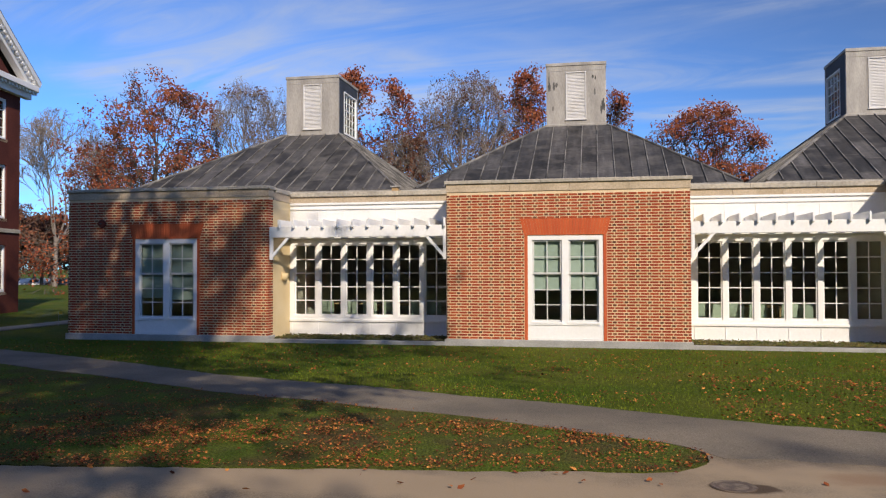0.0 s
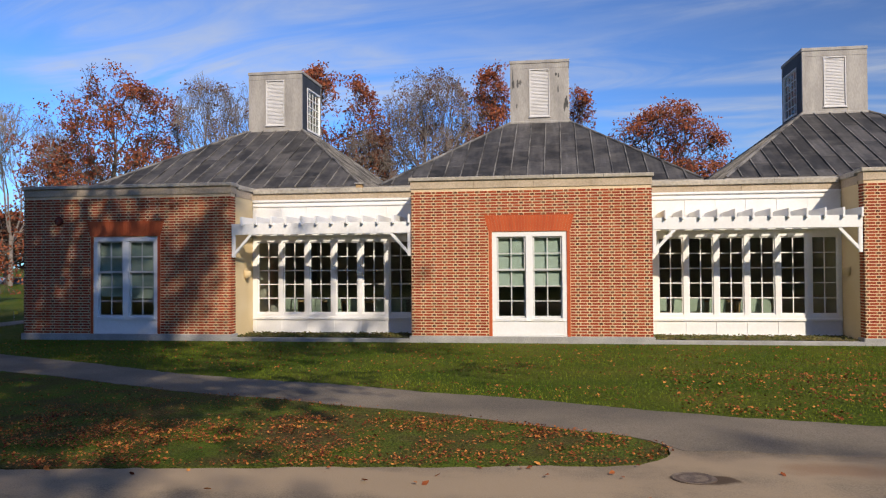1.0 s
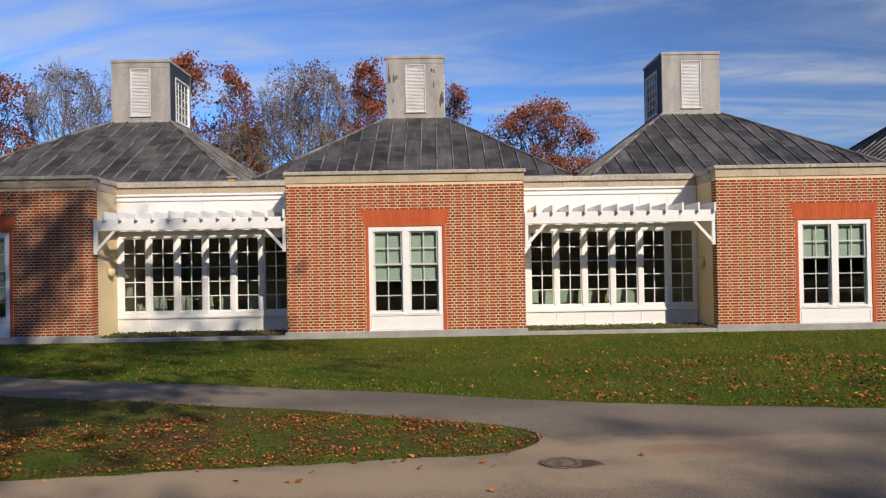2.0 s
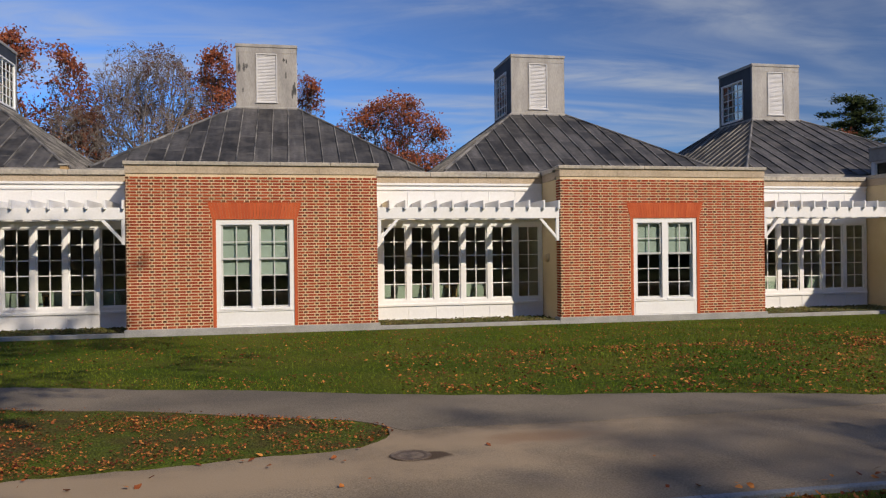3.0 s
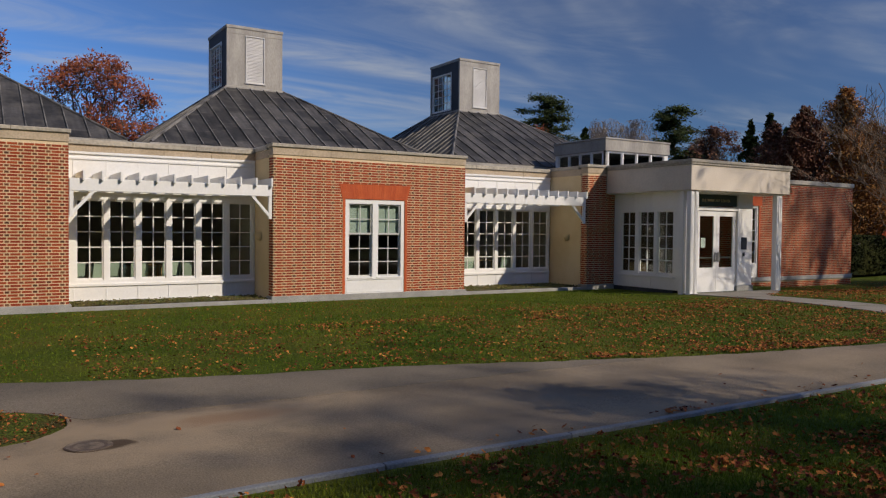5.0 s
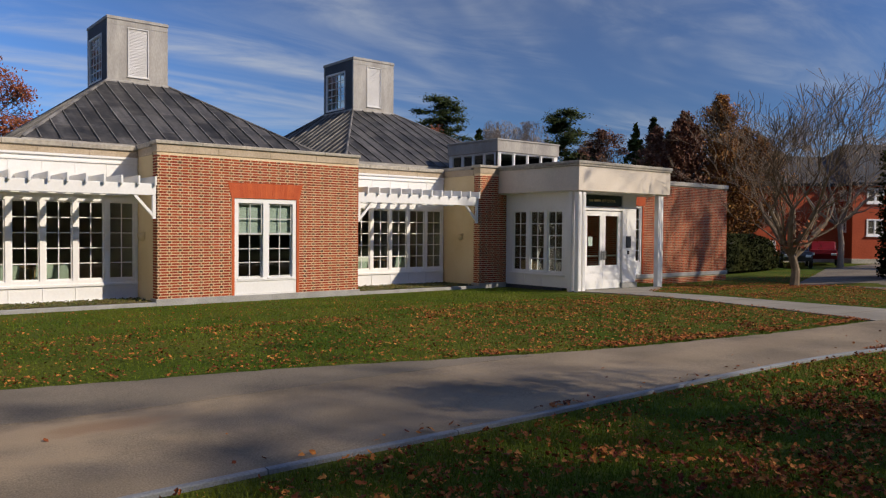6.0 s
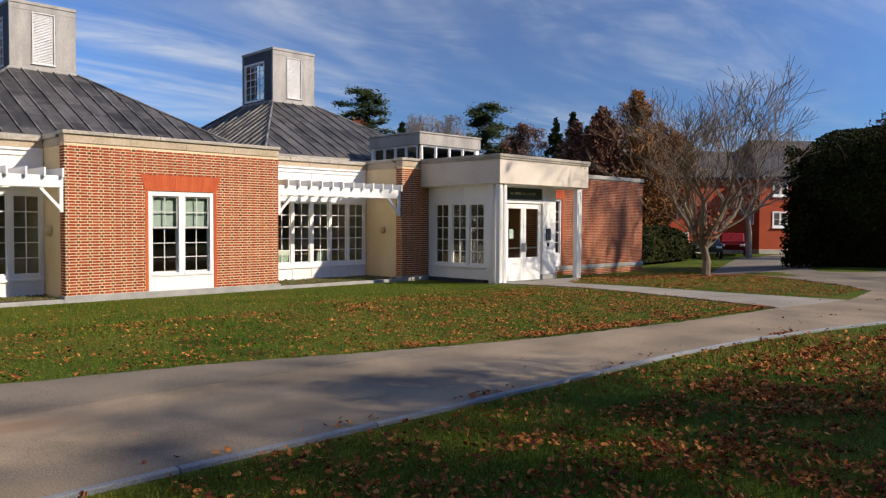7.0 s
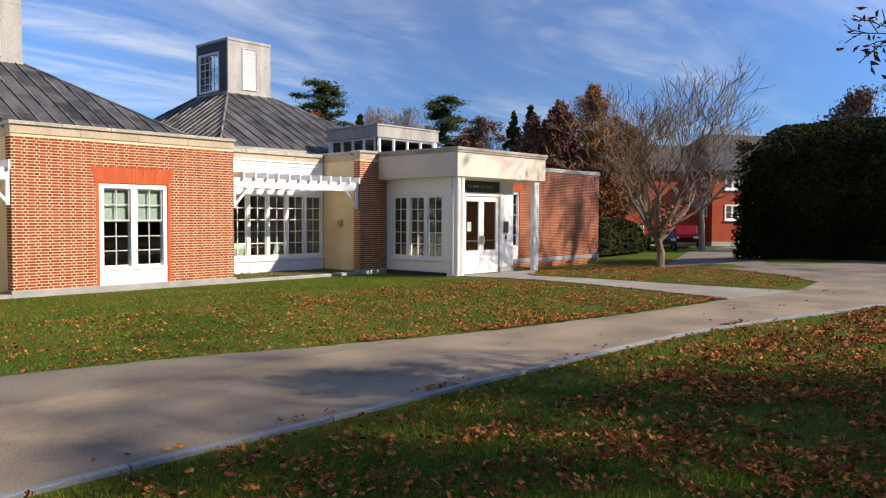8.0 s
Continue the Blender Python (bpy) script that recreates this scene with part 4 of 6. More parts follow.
def thing_louvre(c, lw, z0, z1, y):
    f = 0.035
    lv = part("louvre", boxes((-lw, -lw + f, y - 0.03, y + 0.08, z0, z1), (lw - f, lw, y - 0.03, y + 0.08, z0, z1), (-lw + f, lw - f, y - 0.03, y + 0.08, z0, z0 + f),
                              (-lw + f, lw - f, y - 0.03, y + 0.08, z1 - f, z1), (-lw - 0.03, lw + 0.03, y - 0.05, y, z0 - 0.03, z0), bev=0.004), LOUVRE, c, "white louvred vent")
    slab("back_board", LEAD_DARK, lv, -lw + f, lw - f, y + 0.075, y + 0.095, z0 + f, z1 - f, bev=0)
    me, n = None, 32
    step = (z1 - z0 - 2 * f) / n
    for i in range(n):
        m = pose(0, y + 0.02, z0 + f + (i + 0.5) * step) @ pose(0, 0, 0, 62, 0, 0)
        if me is None:
            me = slab("slat", LOUVRE, lv, -lw + f, lw - f, -0.035, 0.035, -0.006, 0.006, bev=0, m=m).data
        else:
            shared("slat", me, lv, m)
    return lv


ROOF_X0 = (-7.47, 2.95, 13.46, 23.97)
for cx in ROOF_X0:
    roof(cx, "dark standing-seam pyramid roof with pale streaks")
    cupola(cx, "square grey lead cupola with a white louvre")
for a, b in zip(ROOF_X0, ROOF_X0[1:]):
    gutter = thing("valley_gutter", "grey lead box gutter between two roofs", "gutter", ((a + b) / 2, 5.1, 3.9), group="lead gutters between the roofs")
    slab("trough", LEAD_DARK, gutter, -0.28, 0.28, 0.0, 11.6, -0.02, 0.36, bev=0.01)
    slab("end_plate", LEAD, gutter, -0.42, 0.42, -0.06, -0.002, -0.02, 0.46, bev=0.01, label="pale lead end plate")
# stains on the second cupola
second = [o for o in scene.objects if o.name.startswith("cupola") and o.parent is None][1]
rng = random.Random(3)
for cx, cz, w, h in ((-0.98, 1.6, 0.07, 0.22), (-0.82, 1.62, 0.05, 0.2), (-0.72, 1.68, 0.06, 0.12), (-0.86, 0.8, 0.04, 0.12), (0.62, 1.95, 0.05, 0.1), (0.70, 1.38, 0.035, 0.2), (0.72, 1.9, 0.03, 0.14), (1.0, 0.85, 0.08, 0.3), (0.93, 0.7, 0.05, 0.2), (-1.0, 1.95, 0.03, 0.5)):
    bm = bmesh.new()
    pts = [bm.verts.new((cx + w * math.cos(a) * rng.uniform(0.5, 1), -1.103, cz + h * math.sin(a) * rng.uniform(0.5, 1))) for a in np.linspace(0, math.tau, 14)[:-1]]
    bm.faces.new(pts)
    part("weather_stain", bm, STAIN, second, "blackish weather stain")

# brown rainwater stub in the valley between the first two roofs
stub = thing("rainwater_outlet", "rusty brown rainwater outlet between two roofs", "downpipe", (-2.55, 4.9, 3.88))
part("pipe", boxes((-0.10, 0.10, -0.1, 0.1, 0, 0.55), bev=0.01), TIMBER, stub)
slab("cap", LEAD, stub, -0.14, 0.14, -0.14, 0.14, 0.55, 0.60, bev=0.01)


# ---- entrance: vestibule, canopy, clerestory, east wing ----
def entrance():
    e = thing("entrance_vestibule", "white timber entrance vestibule with glazed double doors", "entrance", (22.15, 0, 0))
    w, yf = 3.2, -2.82
    # west wall with three casements
    slab("base_stone", LEAD_DARK, e, -0.02, 0.2, yf + 0.25, -0.01, -0.2, 0.12, bev=0.006)
    slab("west_base", WHITE, e, 0, 0.18, yf, -0.01, 0.12, 0.52, bev=0.004)
    slab("west_head", WHITE, e, 0, 0.18, yf, -0.01, 2.62, 3.12, bev=0.004)
    units = ((0.32, 0.94), (1.10, 1.74), (1.88, 2.52))
    glazed(e, pose(-0.004, -0.02, 0.52, 0, 0, -90), -yf - 0.02, 2.10, units, 0.06, 2.02, 5, 2, label="row of white casements", sash=0.04)
    slab("sill", WHITE, e, -0.05, 0.0, yf + 0.2, -0.15, 0.47, 0.53, bev=0.006)
    for y in (0.9, 1.65):
        for a, b in ((0.14, 0.46), (2.66, 3.1)):
            slab("panel_moulding", WHITE, e, -0.012, -0.001, -y - 0.012, -y + 0.012, a, b, bev=0.002)
    # front wall with the doors
    dx0, dx1 = 0.66, 2.44
    slab("corner_post", WHITE, e, 0.0, dx0 - 0.05, yf - 0.1, yf - 0.003, 0.0, 3.12, bev=0.006)
    slab("front_pier", WHITE, e, dx1 + 0.06, w, yf - 0.1, yf + 0.1, 0.22, 3.12, bev=0.006)
    slab("pier_stone", GRANITE, e, dx1 + 0.02, w + 0.04, yf - 0.14, yf + 0.14, -0.15, 0.22, bev=0.01)
    slab("door_head", WHITE, e, dx0 - 0.06, dx1 + 0.06, yf - 0.09, yf + 0.05, 2.56, 2.68, bev=0.006)
    slab("top_rail", WHITE, e, dx0 - 0.06, dx1 + 0.06, yf - 0.085, yf + 0.05, 3.06, 3.12, bev=0.004)
    slab("east_wall", WHITE, e, w - 0.18, w, yf + 0.11, -0.01, -0.1, 3.12, bev=0.004)
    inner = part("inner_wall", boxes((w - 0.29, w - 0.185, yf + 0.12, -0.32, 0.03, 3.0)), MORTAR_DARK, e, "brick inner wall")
    brickwork(inner, pose(w - 0.30, -0.33, 0, 0, 0, -90), -yf - 0.46, 0.03, 3.0, start=0.1)
    board = slab("sign_board", SIGN, e, dx0 - 0.04, dx1 + 0.04, yf - 0.06, yf, 2.70, 3.05, bev=0.006, label="dark green sign with gold letters")
    for text, x in (("THE", 0.83), ("ART CENTER", 1.46)):
        cu = bpy.data.curves.new("lettering", "FONT")
        cu.body, cu.size, cu.extrude = text, 0.118, 0.004
        cu.materials.append(GOLD)
        ob = new("lettering", cu)
        ob.parent, ob.matrix_basis = board, pose(x, yf - 0.063, 2.83, 90, 0, 0)
    slab("lettering", GOLD, board, 1.10, 1.41, yf - 0.066, yf - 0.06, 2.84, 2.91, bev=0)
    for k, (a, b) in enumerate(((dx0, (dx0 + dx1) / 2 - 0.004), ((dx0 + dx1) / 2 + 0.004, dx1))):
        z0, z1 = 0.06, 2.55
        bm = boxes((a, a + 0.13, yf - 0.05, yf, z0, z1), (b - 0.13, b, yf - 0.05, yf, z0, z1), (a + 0.13, b - 0.13, yf - 0.05, yf, z0, 0.80), (a + 0.13, b - 0.13, yf - 0.05, yf, 2.39, z1))
        door = part("door", bm, WHITE, e, "white door with a tall pane")
        slab("pane", GLASS, door, a + 0.13, b - 0.13, yf - 0.028, yf - 0.022, 0.80, 2.39, bev=0).visible_shadow = False
        slab("push_bar", METAL, door, a + 0.10, b - 0.10, yf + 0.02, yf + 0.05, 1.08, 1.13, bev=0.01)
        hx = b - 0.09 if k == 0 else a + 0.04
        bm = boxes((hx, hx + 0.05, yf - 0.075, yf - 0.05, 0.98, 1.28), (hx + 0.012, hx + 0.038, yf - 0.14, yf - 0.115, 1.0, 1.26), (hx + 0.015, hx + 0.035, yf - 0.12, yf - 0.07, 1.02, 1.05), (hx + 0.015, hx + 0.035, yf - 0.12, yf - 0.07, 1.21, 1.24), bev=0.004)
        part("door_handle", bm, METAL, door, "brushed metal pull handle")
        for hz in (0.3, 1.2, 2.2):
            xx = a - 0.01 if k == 0 else b - 0.01
            slab("hinge", METAL, door, xx, xx + 0.02, yf - 0.062, yf - 0.045, hz, hz + 0.1, bev=0.002)
    slab("notice", PAPER, e, 0.88, 1.08, yf - 0.020, yf - 0.014, 1.42, 1.72, bev=0, label="pale paper notice on the door pane")
    slab("threshold", METAL, e, dx0, dx1, yf - 0.1, yf + 0.05, 0.03, 0.06, bev=0.004)
    slab("mail_slot", LEAD_DARK, e, dx1 + 0.22, dx1 + 0.46, yf - 0.135, yf - 0.1, 1.36, 1.74, bev=0.008, label="grey metal intercom panel")
    slab("card_reader", BLACK, e, dx1 + 0.30, dx1 + 0.38, yf - 0.13, yf - 0.1, 1.14, 1.26, bev=0.006)
    part("back_wall", boxes((0.2, w - 0.2, -0.30, -0.012, 0.03, 3.0)), DARK_IN, e, "brown inner wall with indoor dimness in its colour")
    # added fill light: glowing panel that brightens the room behind the door panes
    lamp = slab("ceiling_lamp", FILL_GLOW, e, 1.3, 1.6, -1.7, -1.4, 2.96, 2.99, bev=0.008, label="added glowing panel that brightens the vestibule")
    slab("lamp_frame", WHITE, lamp, 1.27, 1.63, -1.73, -1.37, 2.99, 3.02, bev=0.004)
    part("vestibule_floor", boxes((0.18, w - 0.15, yf, -0.01, -0.1, 0.03)), FLOOR_IN, e)
    slab("radiator", TIMBER, e, 0.3, 0.5, -1.0, -0.4, 0.03, 0.9, bev=0.02)

    can = thing("entrance_canopy", "buff limestone entrance canopy on white posts", "canopy", (0, 0, 0))
    x0, x1, y0, y1 = 21.78, 26.38, -3.52, 0.0
    part("slab", boxes((x0, x1, y0, y1 - 0.003, 3.12, 3.86), bev=0.008), CANOPY, can, "smooth limestone fascia")
    part("coping", boxes((x0 - 0.03, x1 + 0.03, y0 - 0.03, y1 - 0.06, 3.86, 3.93), (x0 - 0.055, x1 + 0.055, y0 - 0.055, y1 - 0.06, 3.93, 4.02), bev=0.008), LIME_GREY, can, "weathered stone coping")
    slab("soffit", WHITE, can, x0 + 0.1, x1 - 0.1, y0 + 0.1, y1 - 0.01, 3.095, 3.12, bev=0)
    for px, py in ((x0 + 0.14, y0 + 0.14), (x0 + 0.34, y0 + 0.14), (x0 + 0.14, y0 + 0.42), (x1 - 0.40, y0 + 0.16)):
        g = ground_z(px, py)
        wide = 0.13 if px > 25 else 0.068
        bm = bmesh.new()
        box(bm, px - wide, px + wide, py - 0.085, py + 0.085, g - 0.05, 3.095, 0.01)
        for s in (-0.4, 0.35):
            box(bm, px + wide * s - 0.012, px + wide * s + 0.012, py - 0.097, py - 0.085, g + 0.12, 3.0)
        part("post", bm, WHITE, can, "white painted post")

    cl = thing("clerestory", "grey flat-roofed clerestory with a strip of windows", "clerestory", (23.6, 2.0, 3.86))
    W, D = 3.2, 2.8
    for m, n in ((pose(0, 0, 0.12), W), (pose(0, D, 0.12, 0, 0, -90), D)):
        u = (n - 0.30) / 4
        glazed(cl, m, n, 0.82, tuple((0.17 + i * u, 0.11 + (i + 1) * u) for i in range(4)), 0.08, 0.78, 1, 1, 0.1, label="strip of four white windows", sash=0.03)
        slab("apron", LEAD, cl, 0, n, 0.002, 0.1, -0.1, 0.12, bev=0, m=m @ pose(0, 0, -0.12))
    slab("fascia", LEAD, cl, -0.05, W + 0.05, -0.05, D + 0.05, 0.94, 1.36, bev=0.01, label="grey lead fascia")
    slab("cap", LEAD, cl, -0.08, W + 0.08, -0.08, D + 0.08, 1.36, 1.42, bev=0.01)
    part("back_wall", boxes((W - 0.1, W, 0.1, D, 0, 0.94), (0.1, W - 0.1, D - 0.1, D, 0, 0.94)), LEAD_DARK, cl)
    slab("skylight", LEAD, cl, W + 0.05, W + 2.3, 0.3, 2.4, 0.28, 0.55, bev=0.03, label="low glazed rooflight")

    wing = thing("east_wing", "red brick wing shaded by bare branches", "building wing", (26.76, -0.12, 0))
    L = 8.75
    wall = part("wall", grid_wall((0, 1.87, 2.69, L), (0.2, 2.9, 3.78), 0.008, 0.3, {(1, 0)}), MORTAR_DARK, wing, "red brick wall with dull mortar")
    brickwork(wall, Matrix.Identity(4), L, 0.2, 3.78, [(1.79, 2.77, 0, 2.9), (1.72, 2.85, 2.9, 3.25)], 300, (0.8, 1.8), start=0.1)
    brickwork(wall, Matrix.Identity(4), L, -0.42, 0.04, start=0.1)
    slab("foundation", MORTAR_DARK, wing, 0, L, 0.008, 0.3, -0.5, 0.04, bev=0)
    slab("stone_band", GRANITE, wing, -0.02, L + 0.04, -0.04, 0.3, 0.04, 0.2, bev=0.01, label="pale granite band")
    slab("coping", LIME_GREY, wing, -0.04, L + 0.05, -0.05, 0.4, 3.78, 3.95, bev=0.012)
    for jx in (1.79, 2.693):
        slab("jamb", RUBBED, wing, jx, jx + 0.077, -0.003, 0.12, 0.2, 2.9, bev=0.002, label="rubbed orange brick jamb")
    slab("flat_arch", RUBBED, wing, 1.71, 2.86, -0.003, 0.1, 2.9, 3.25, bev=0)
    glazed(wing, pose(1.87, 0.04, 0.2), 0.82, 2.7, ((0.07, 0.75),), 0.5, 2.62, 5, 2, label="narrow white window")
    part("end_wall", boxes((L - 0.3, L - 0.004, 0.3, 17.0, -0.5, 3.78)), DORM_BRICK, wing)
    part("roof_deck", boxes((0, L - 0.3, 0.3, 17.0, 3.5, 3.7)), LEAD_DARK, wing)
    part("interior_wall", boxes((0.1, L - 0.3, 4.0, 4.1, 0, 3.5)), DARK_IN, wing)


entrance()


# ---- seats and tables seen through the panes ----
def chair_at(x, y, rz, first=[]):
    if first:
        return copy_thing(first[0], pose(x, y, 0.12, 0, 0, rz))
    c = thing("chair", "pale green moulded chair behind the panes", "chair", (x, y, 0.12), rz, group="pale green chairs in the gallery")
    slab("seat", CHAIR, c, -0.22, 0.22, -0.22, 0.22, 0.42, 0.45, bev=0.012)
    slab("backrest", CHAIR, c, -0.21, 0.21, -0.02, 0.015, 0.0, 0.46, bev=0.012, m=pose(0, 0.22, 0.44, -10, 0, 0))
    for sx in (-0.18, 0.18):
        for sy in (-0.18, 0.18):
            slab("leg", METAL, c, sx - 0.012, sx + 0.012, sy - 0.012, sy + 0.012, 0, 0.42, bev=0.003)
    first.append(c)
    return c


def table_at(x, y):
    t = thing("table", "light timber table behind the panes", "table", (x, y, 0.12), group="gallery tables")
    slab("tabletop", TIMBER, t, -0.7, 0.7, -0.35, 0.35, 0.71, 0.75, bev=0.006)
    for sx in (-0.62, 0.62):
        for sy in (-0.28, 0.28):
            slab("leg", TIMBER, t, sx - 0.03, sx + 0.03, sy - 0.03, sy + 0.03, 0, 0.71, bev=0.004)


for bx, spots in ((-4.68, (0.9, 1.5, 2.2, 2.7, 3.5, 4.0)), (5.79, (0.35, 0.85, 1.35, 1.85, 2.55, 3.0)), (16.26, (1.4, 2.9))):
    for i, s in enumerate(spots):
        chair_at(bx + s, BAY_Y + 0.75 + 0.1 * (i % 2), 180 + 12 * math.sin(i * 2.1))
for x, y in ((-1.9, 3.0), (-3.6, 3.6), (7.8, 3.4), (18.6, 3.1)):
    table_at(x, y)


# ---- neighbouring buildings ----
def plain_window(parent, m, w, h, cols=2, rows=4, arch=False):
    win = glazed(parent, m, w, h, ((0.08, w / 2 - 0.04), (w / 2 + 0.04, w - 0.08)) if arch else ((0.08, w - 0.08),), 0.08, h - 0.08, rows, cols, 0.1, label="white sash window", sash=0.04)
    slab("sill", LIME, win, -0.06, w + 0.06, -0.06, 0.1, -0.12, 0.0, bev=0.004)
    return win


def hall():
    """Three-storey brick hall with a pedimented gable, beyond the west end."""
    h = thing("brick_hall", "red brick hall with a white pediment, shade put into its brick colour", "building", (-21.45, 11.5, 0), 101.5)
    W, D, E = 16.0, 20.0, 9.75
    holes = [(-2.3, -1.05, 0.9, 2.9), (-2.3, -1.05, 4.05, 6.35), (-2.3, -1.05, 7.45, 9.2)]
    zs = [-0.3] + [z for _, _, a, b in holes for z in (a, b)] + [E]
    part("wall", grid_wall((-W, -2.3, -1.05, 0), zs, 0, 0.4, {(1, 1), (1, 3), (1, 5)}), HALL_BRICK, h, "red brick gable wall darkened for shade")
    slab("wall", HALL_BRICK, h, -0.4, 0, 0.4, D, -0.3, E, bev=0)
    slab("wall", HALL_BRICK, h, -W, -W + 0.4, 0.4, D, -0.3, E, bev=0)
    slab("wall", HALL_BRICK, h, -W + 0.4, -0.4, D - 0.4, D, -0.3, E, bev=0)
    for x0, x1, a, b in holes:
        plain_window(h, pose(x0, 0.06, a), x1 - x0, b - a, 3, 4)
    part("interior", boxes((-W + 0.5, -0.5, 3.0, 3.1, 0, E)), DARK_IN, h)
    slab("string_course", LIME_GREY, h, -W, 0.04, -0.05, 0.0, 3.45, 3.62, bev=0.01)
    ridge = E + 8.7 * 0.64
    bm = bmesh.new()
    v = [bm.verts.new(p) for p in ((-W, 0, E), (0, 0, E), (-W / 2, 0, ridge), (-W, 0.3, E), (0, 0.3, E), (-W / 2, 0.3, ridge))]
    bm.faces.new(v[:3]); bm.faces.new(v[:2:-1])
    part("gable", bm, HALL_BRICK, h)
    bm = bmesh.new()
    box(bm, -W - 0.5, 0.5, -0.25, 0.0, E - 0.25, E + 0.12, 0.02); box(bm, -W - 0.7, 0.68, -0.5, 0.0, E + 0.12, E + 0.38, 0.02)
    for i in range(60):
        box(bm, -W + i * 0.28, -W + i * 0.28 + 0.14, -0.42, -0.25, E, E + 0.12)
    part("cornice", bm, WHITE, h, "white moulded cornice")
    L = math.hypot(W / 2 + 0.7, ridge - E)
    ang = math.degrees(math.atan2(ridge - E, W / 2 + 0.7))
    for s in (1, -1):
        m = pose(0.68 if s > 0 else -W - 0.68, 0, E + 0.34) @ pose(0, 0, 0, 0, (ang if s > 0 else -ang), 0)
        a, b = (-L, 0) if s > 0 else (0, L)
        bm = boxes((a, b, -0.32, 0.0, -0.30, 0.02), (a, b, -0.55, 0.0, 0.02, 0.26), bev=0.015)
        for i in range(36):
            q = a + 0.3 + i * 0.29
            if q < b - 0.2:
                box(bm, q, q + 0.15, -0.48, -0.32, -0.12, 0.02)
        part("raking_cornice", bm, WHITE, h, "white raking cornice with blocks", m)
        part("roof", boxes((a, b, -0.5, D, 0.26, 0.36)), SLATE, h, "slate roof", m)


hall()


def dorm():
    d = thing("brick_dormitory", "two-storey red brick house with a slate roof", "house", (59.8, 5.0, -0.1), -35)
    E = 5.25
    for x0, x1, y0, wins in ((0, 16, 0, ((1.0, 1.8, 1.2, 1.15), (1.0, 4.05, 1.2, 1.05), (5.6, 1.8, 1.2, 1.15), (5.6, 4.05, 1.2, 1.05))),
                             (-7.2, 0, 1.6, ((1.9, 3.0, 0.62, 0.75), (2.0, 0.7, 0.55, 0.7)))):
        bm = bmesh.new()
        box(bm, x0, x1, y0, y0 + 10, 0.2, E)
        wall = part("wall", bm, DORM_BRICK, d, "plain red brick wall")
        slab("foundation", LIME_GREY, d, x0 - 0.03, x1 + 0.03, y0 - 0.03, y0 + 10, -0.3, 0.2, bev=0.01)
        for wx, wz, ww, wh in wins:
            win = glazed(d, pose(x0 + wx, y0 - 0.05, wz), ww, wh, ((0.08, ww / 2 - 0.04), (ww / 2 + 0.04, ww - 0.08)), 0.08, wh - 0.08, 2, 1, 0.06, label="white paired sash window", sash=0.05, back=0.02)
            slab("sill", WHITE, win, -0.06, ww + 0.06, -0.06, 0.05, -0.08, 0.0, bev=0.004)
            # dark sheet behind the panes stands in for the unlit room
            slab("blackout", DARK_IN, win, 0.02, ww - 0.02, 0.046, 0.049, 0.02, wh - 0.02, bev=0)
        if x0 == 0:
            for wz in (2.0, 4.2):
                win = glazed(d, pose(-0.05, 1.5, wz, 0, 0, -90), 0.8, 0.8, ((0.08, 0.36), (0.44, 0.72)), 0.08, 0.72, 2, 1, 0.06, label="small white sash window", sash=0.05, back=0.02)
                slab("blackout", DARK_IN, win, 0.02, 0.78, 0.046, 0.049, 0.02, 0.78, bev=0)
        slab("eaves_board", LEAD_DARK, d, x0 - 0.3, x1 + 0.3, y0 - 0.35, y0 + 10.3, E, E + 0.2, bev=0.01)
        rz = E + (3.4 if x0 == 0 else 2.6)
        bm = bmesh.new()
        ax = 2.2 if x0 == 0 else 1.5
        v = [bm.verts.new(p) for p in ((x0 - 0.4, y0 - 0.45, E + 0.2), (x1 + 0.4, y0 - 0.45, E + 0.2), (x1 + 0.4, y0 + 10.4, E + 0.2), (x0 - 0.4, y0 + 10.4, E + 0.2), (x0 + ax, y0 + 5, rz), (x1 - ax if x0 == 0 else x1 + 4, y0 + 5, rz))]
        for q in ((0, 1, 5, 4), (1, 2, 5), (2, 3, 4, 5), (3, 0, 4)):
            bm.faces.new([v[i] for i in q])
        part("roof", bm, SLATE, d, "grey slate hipped roof")


dorm()


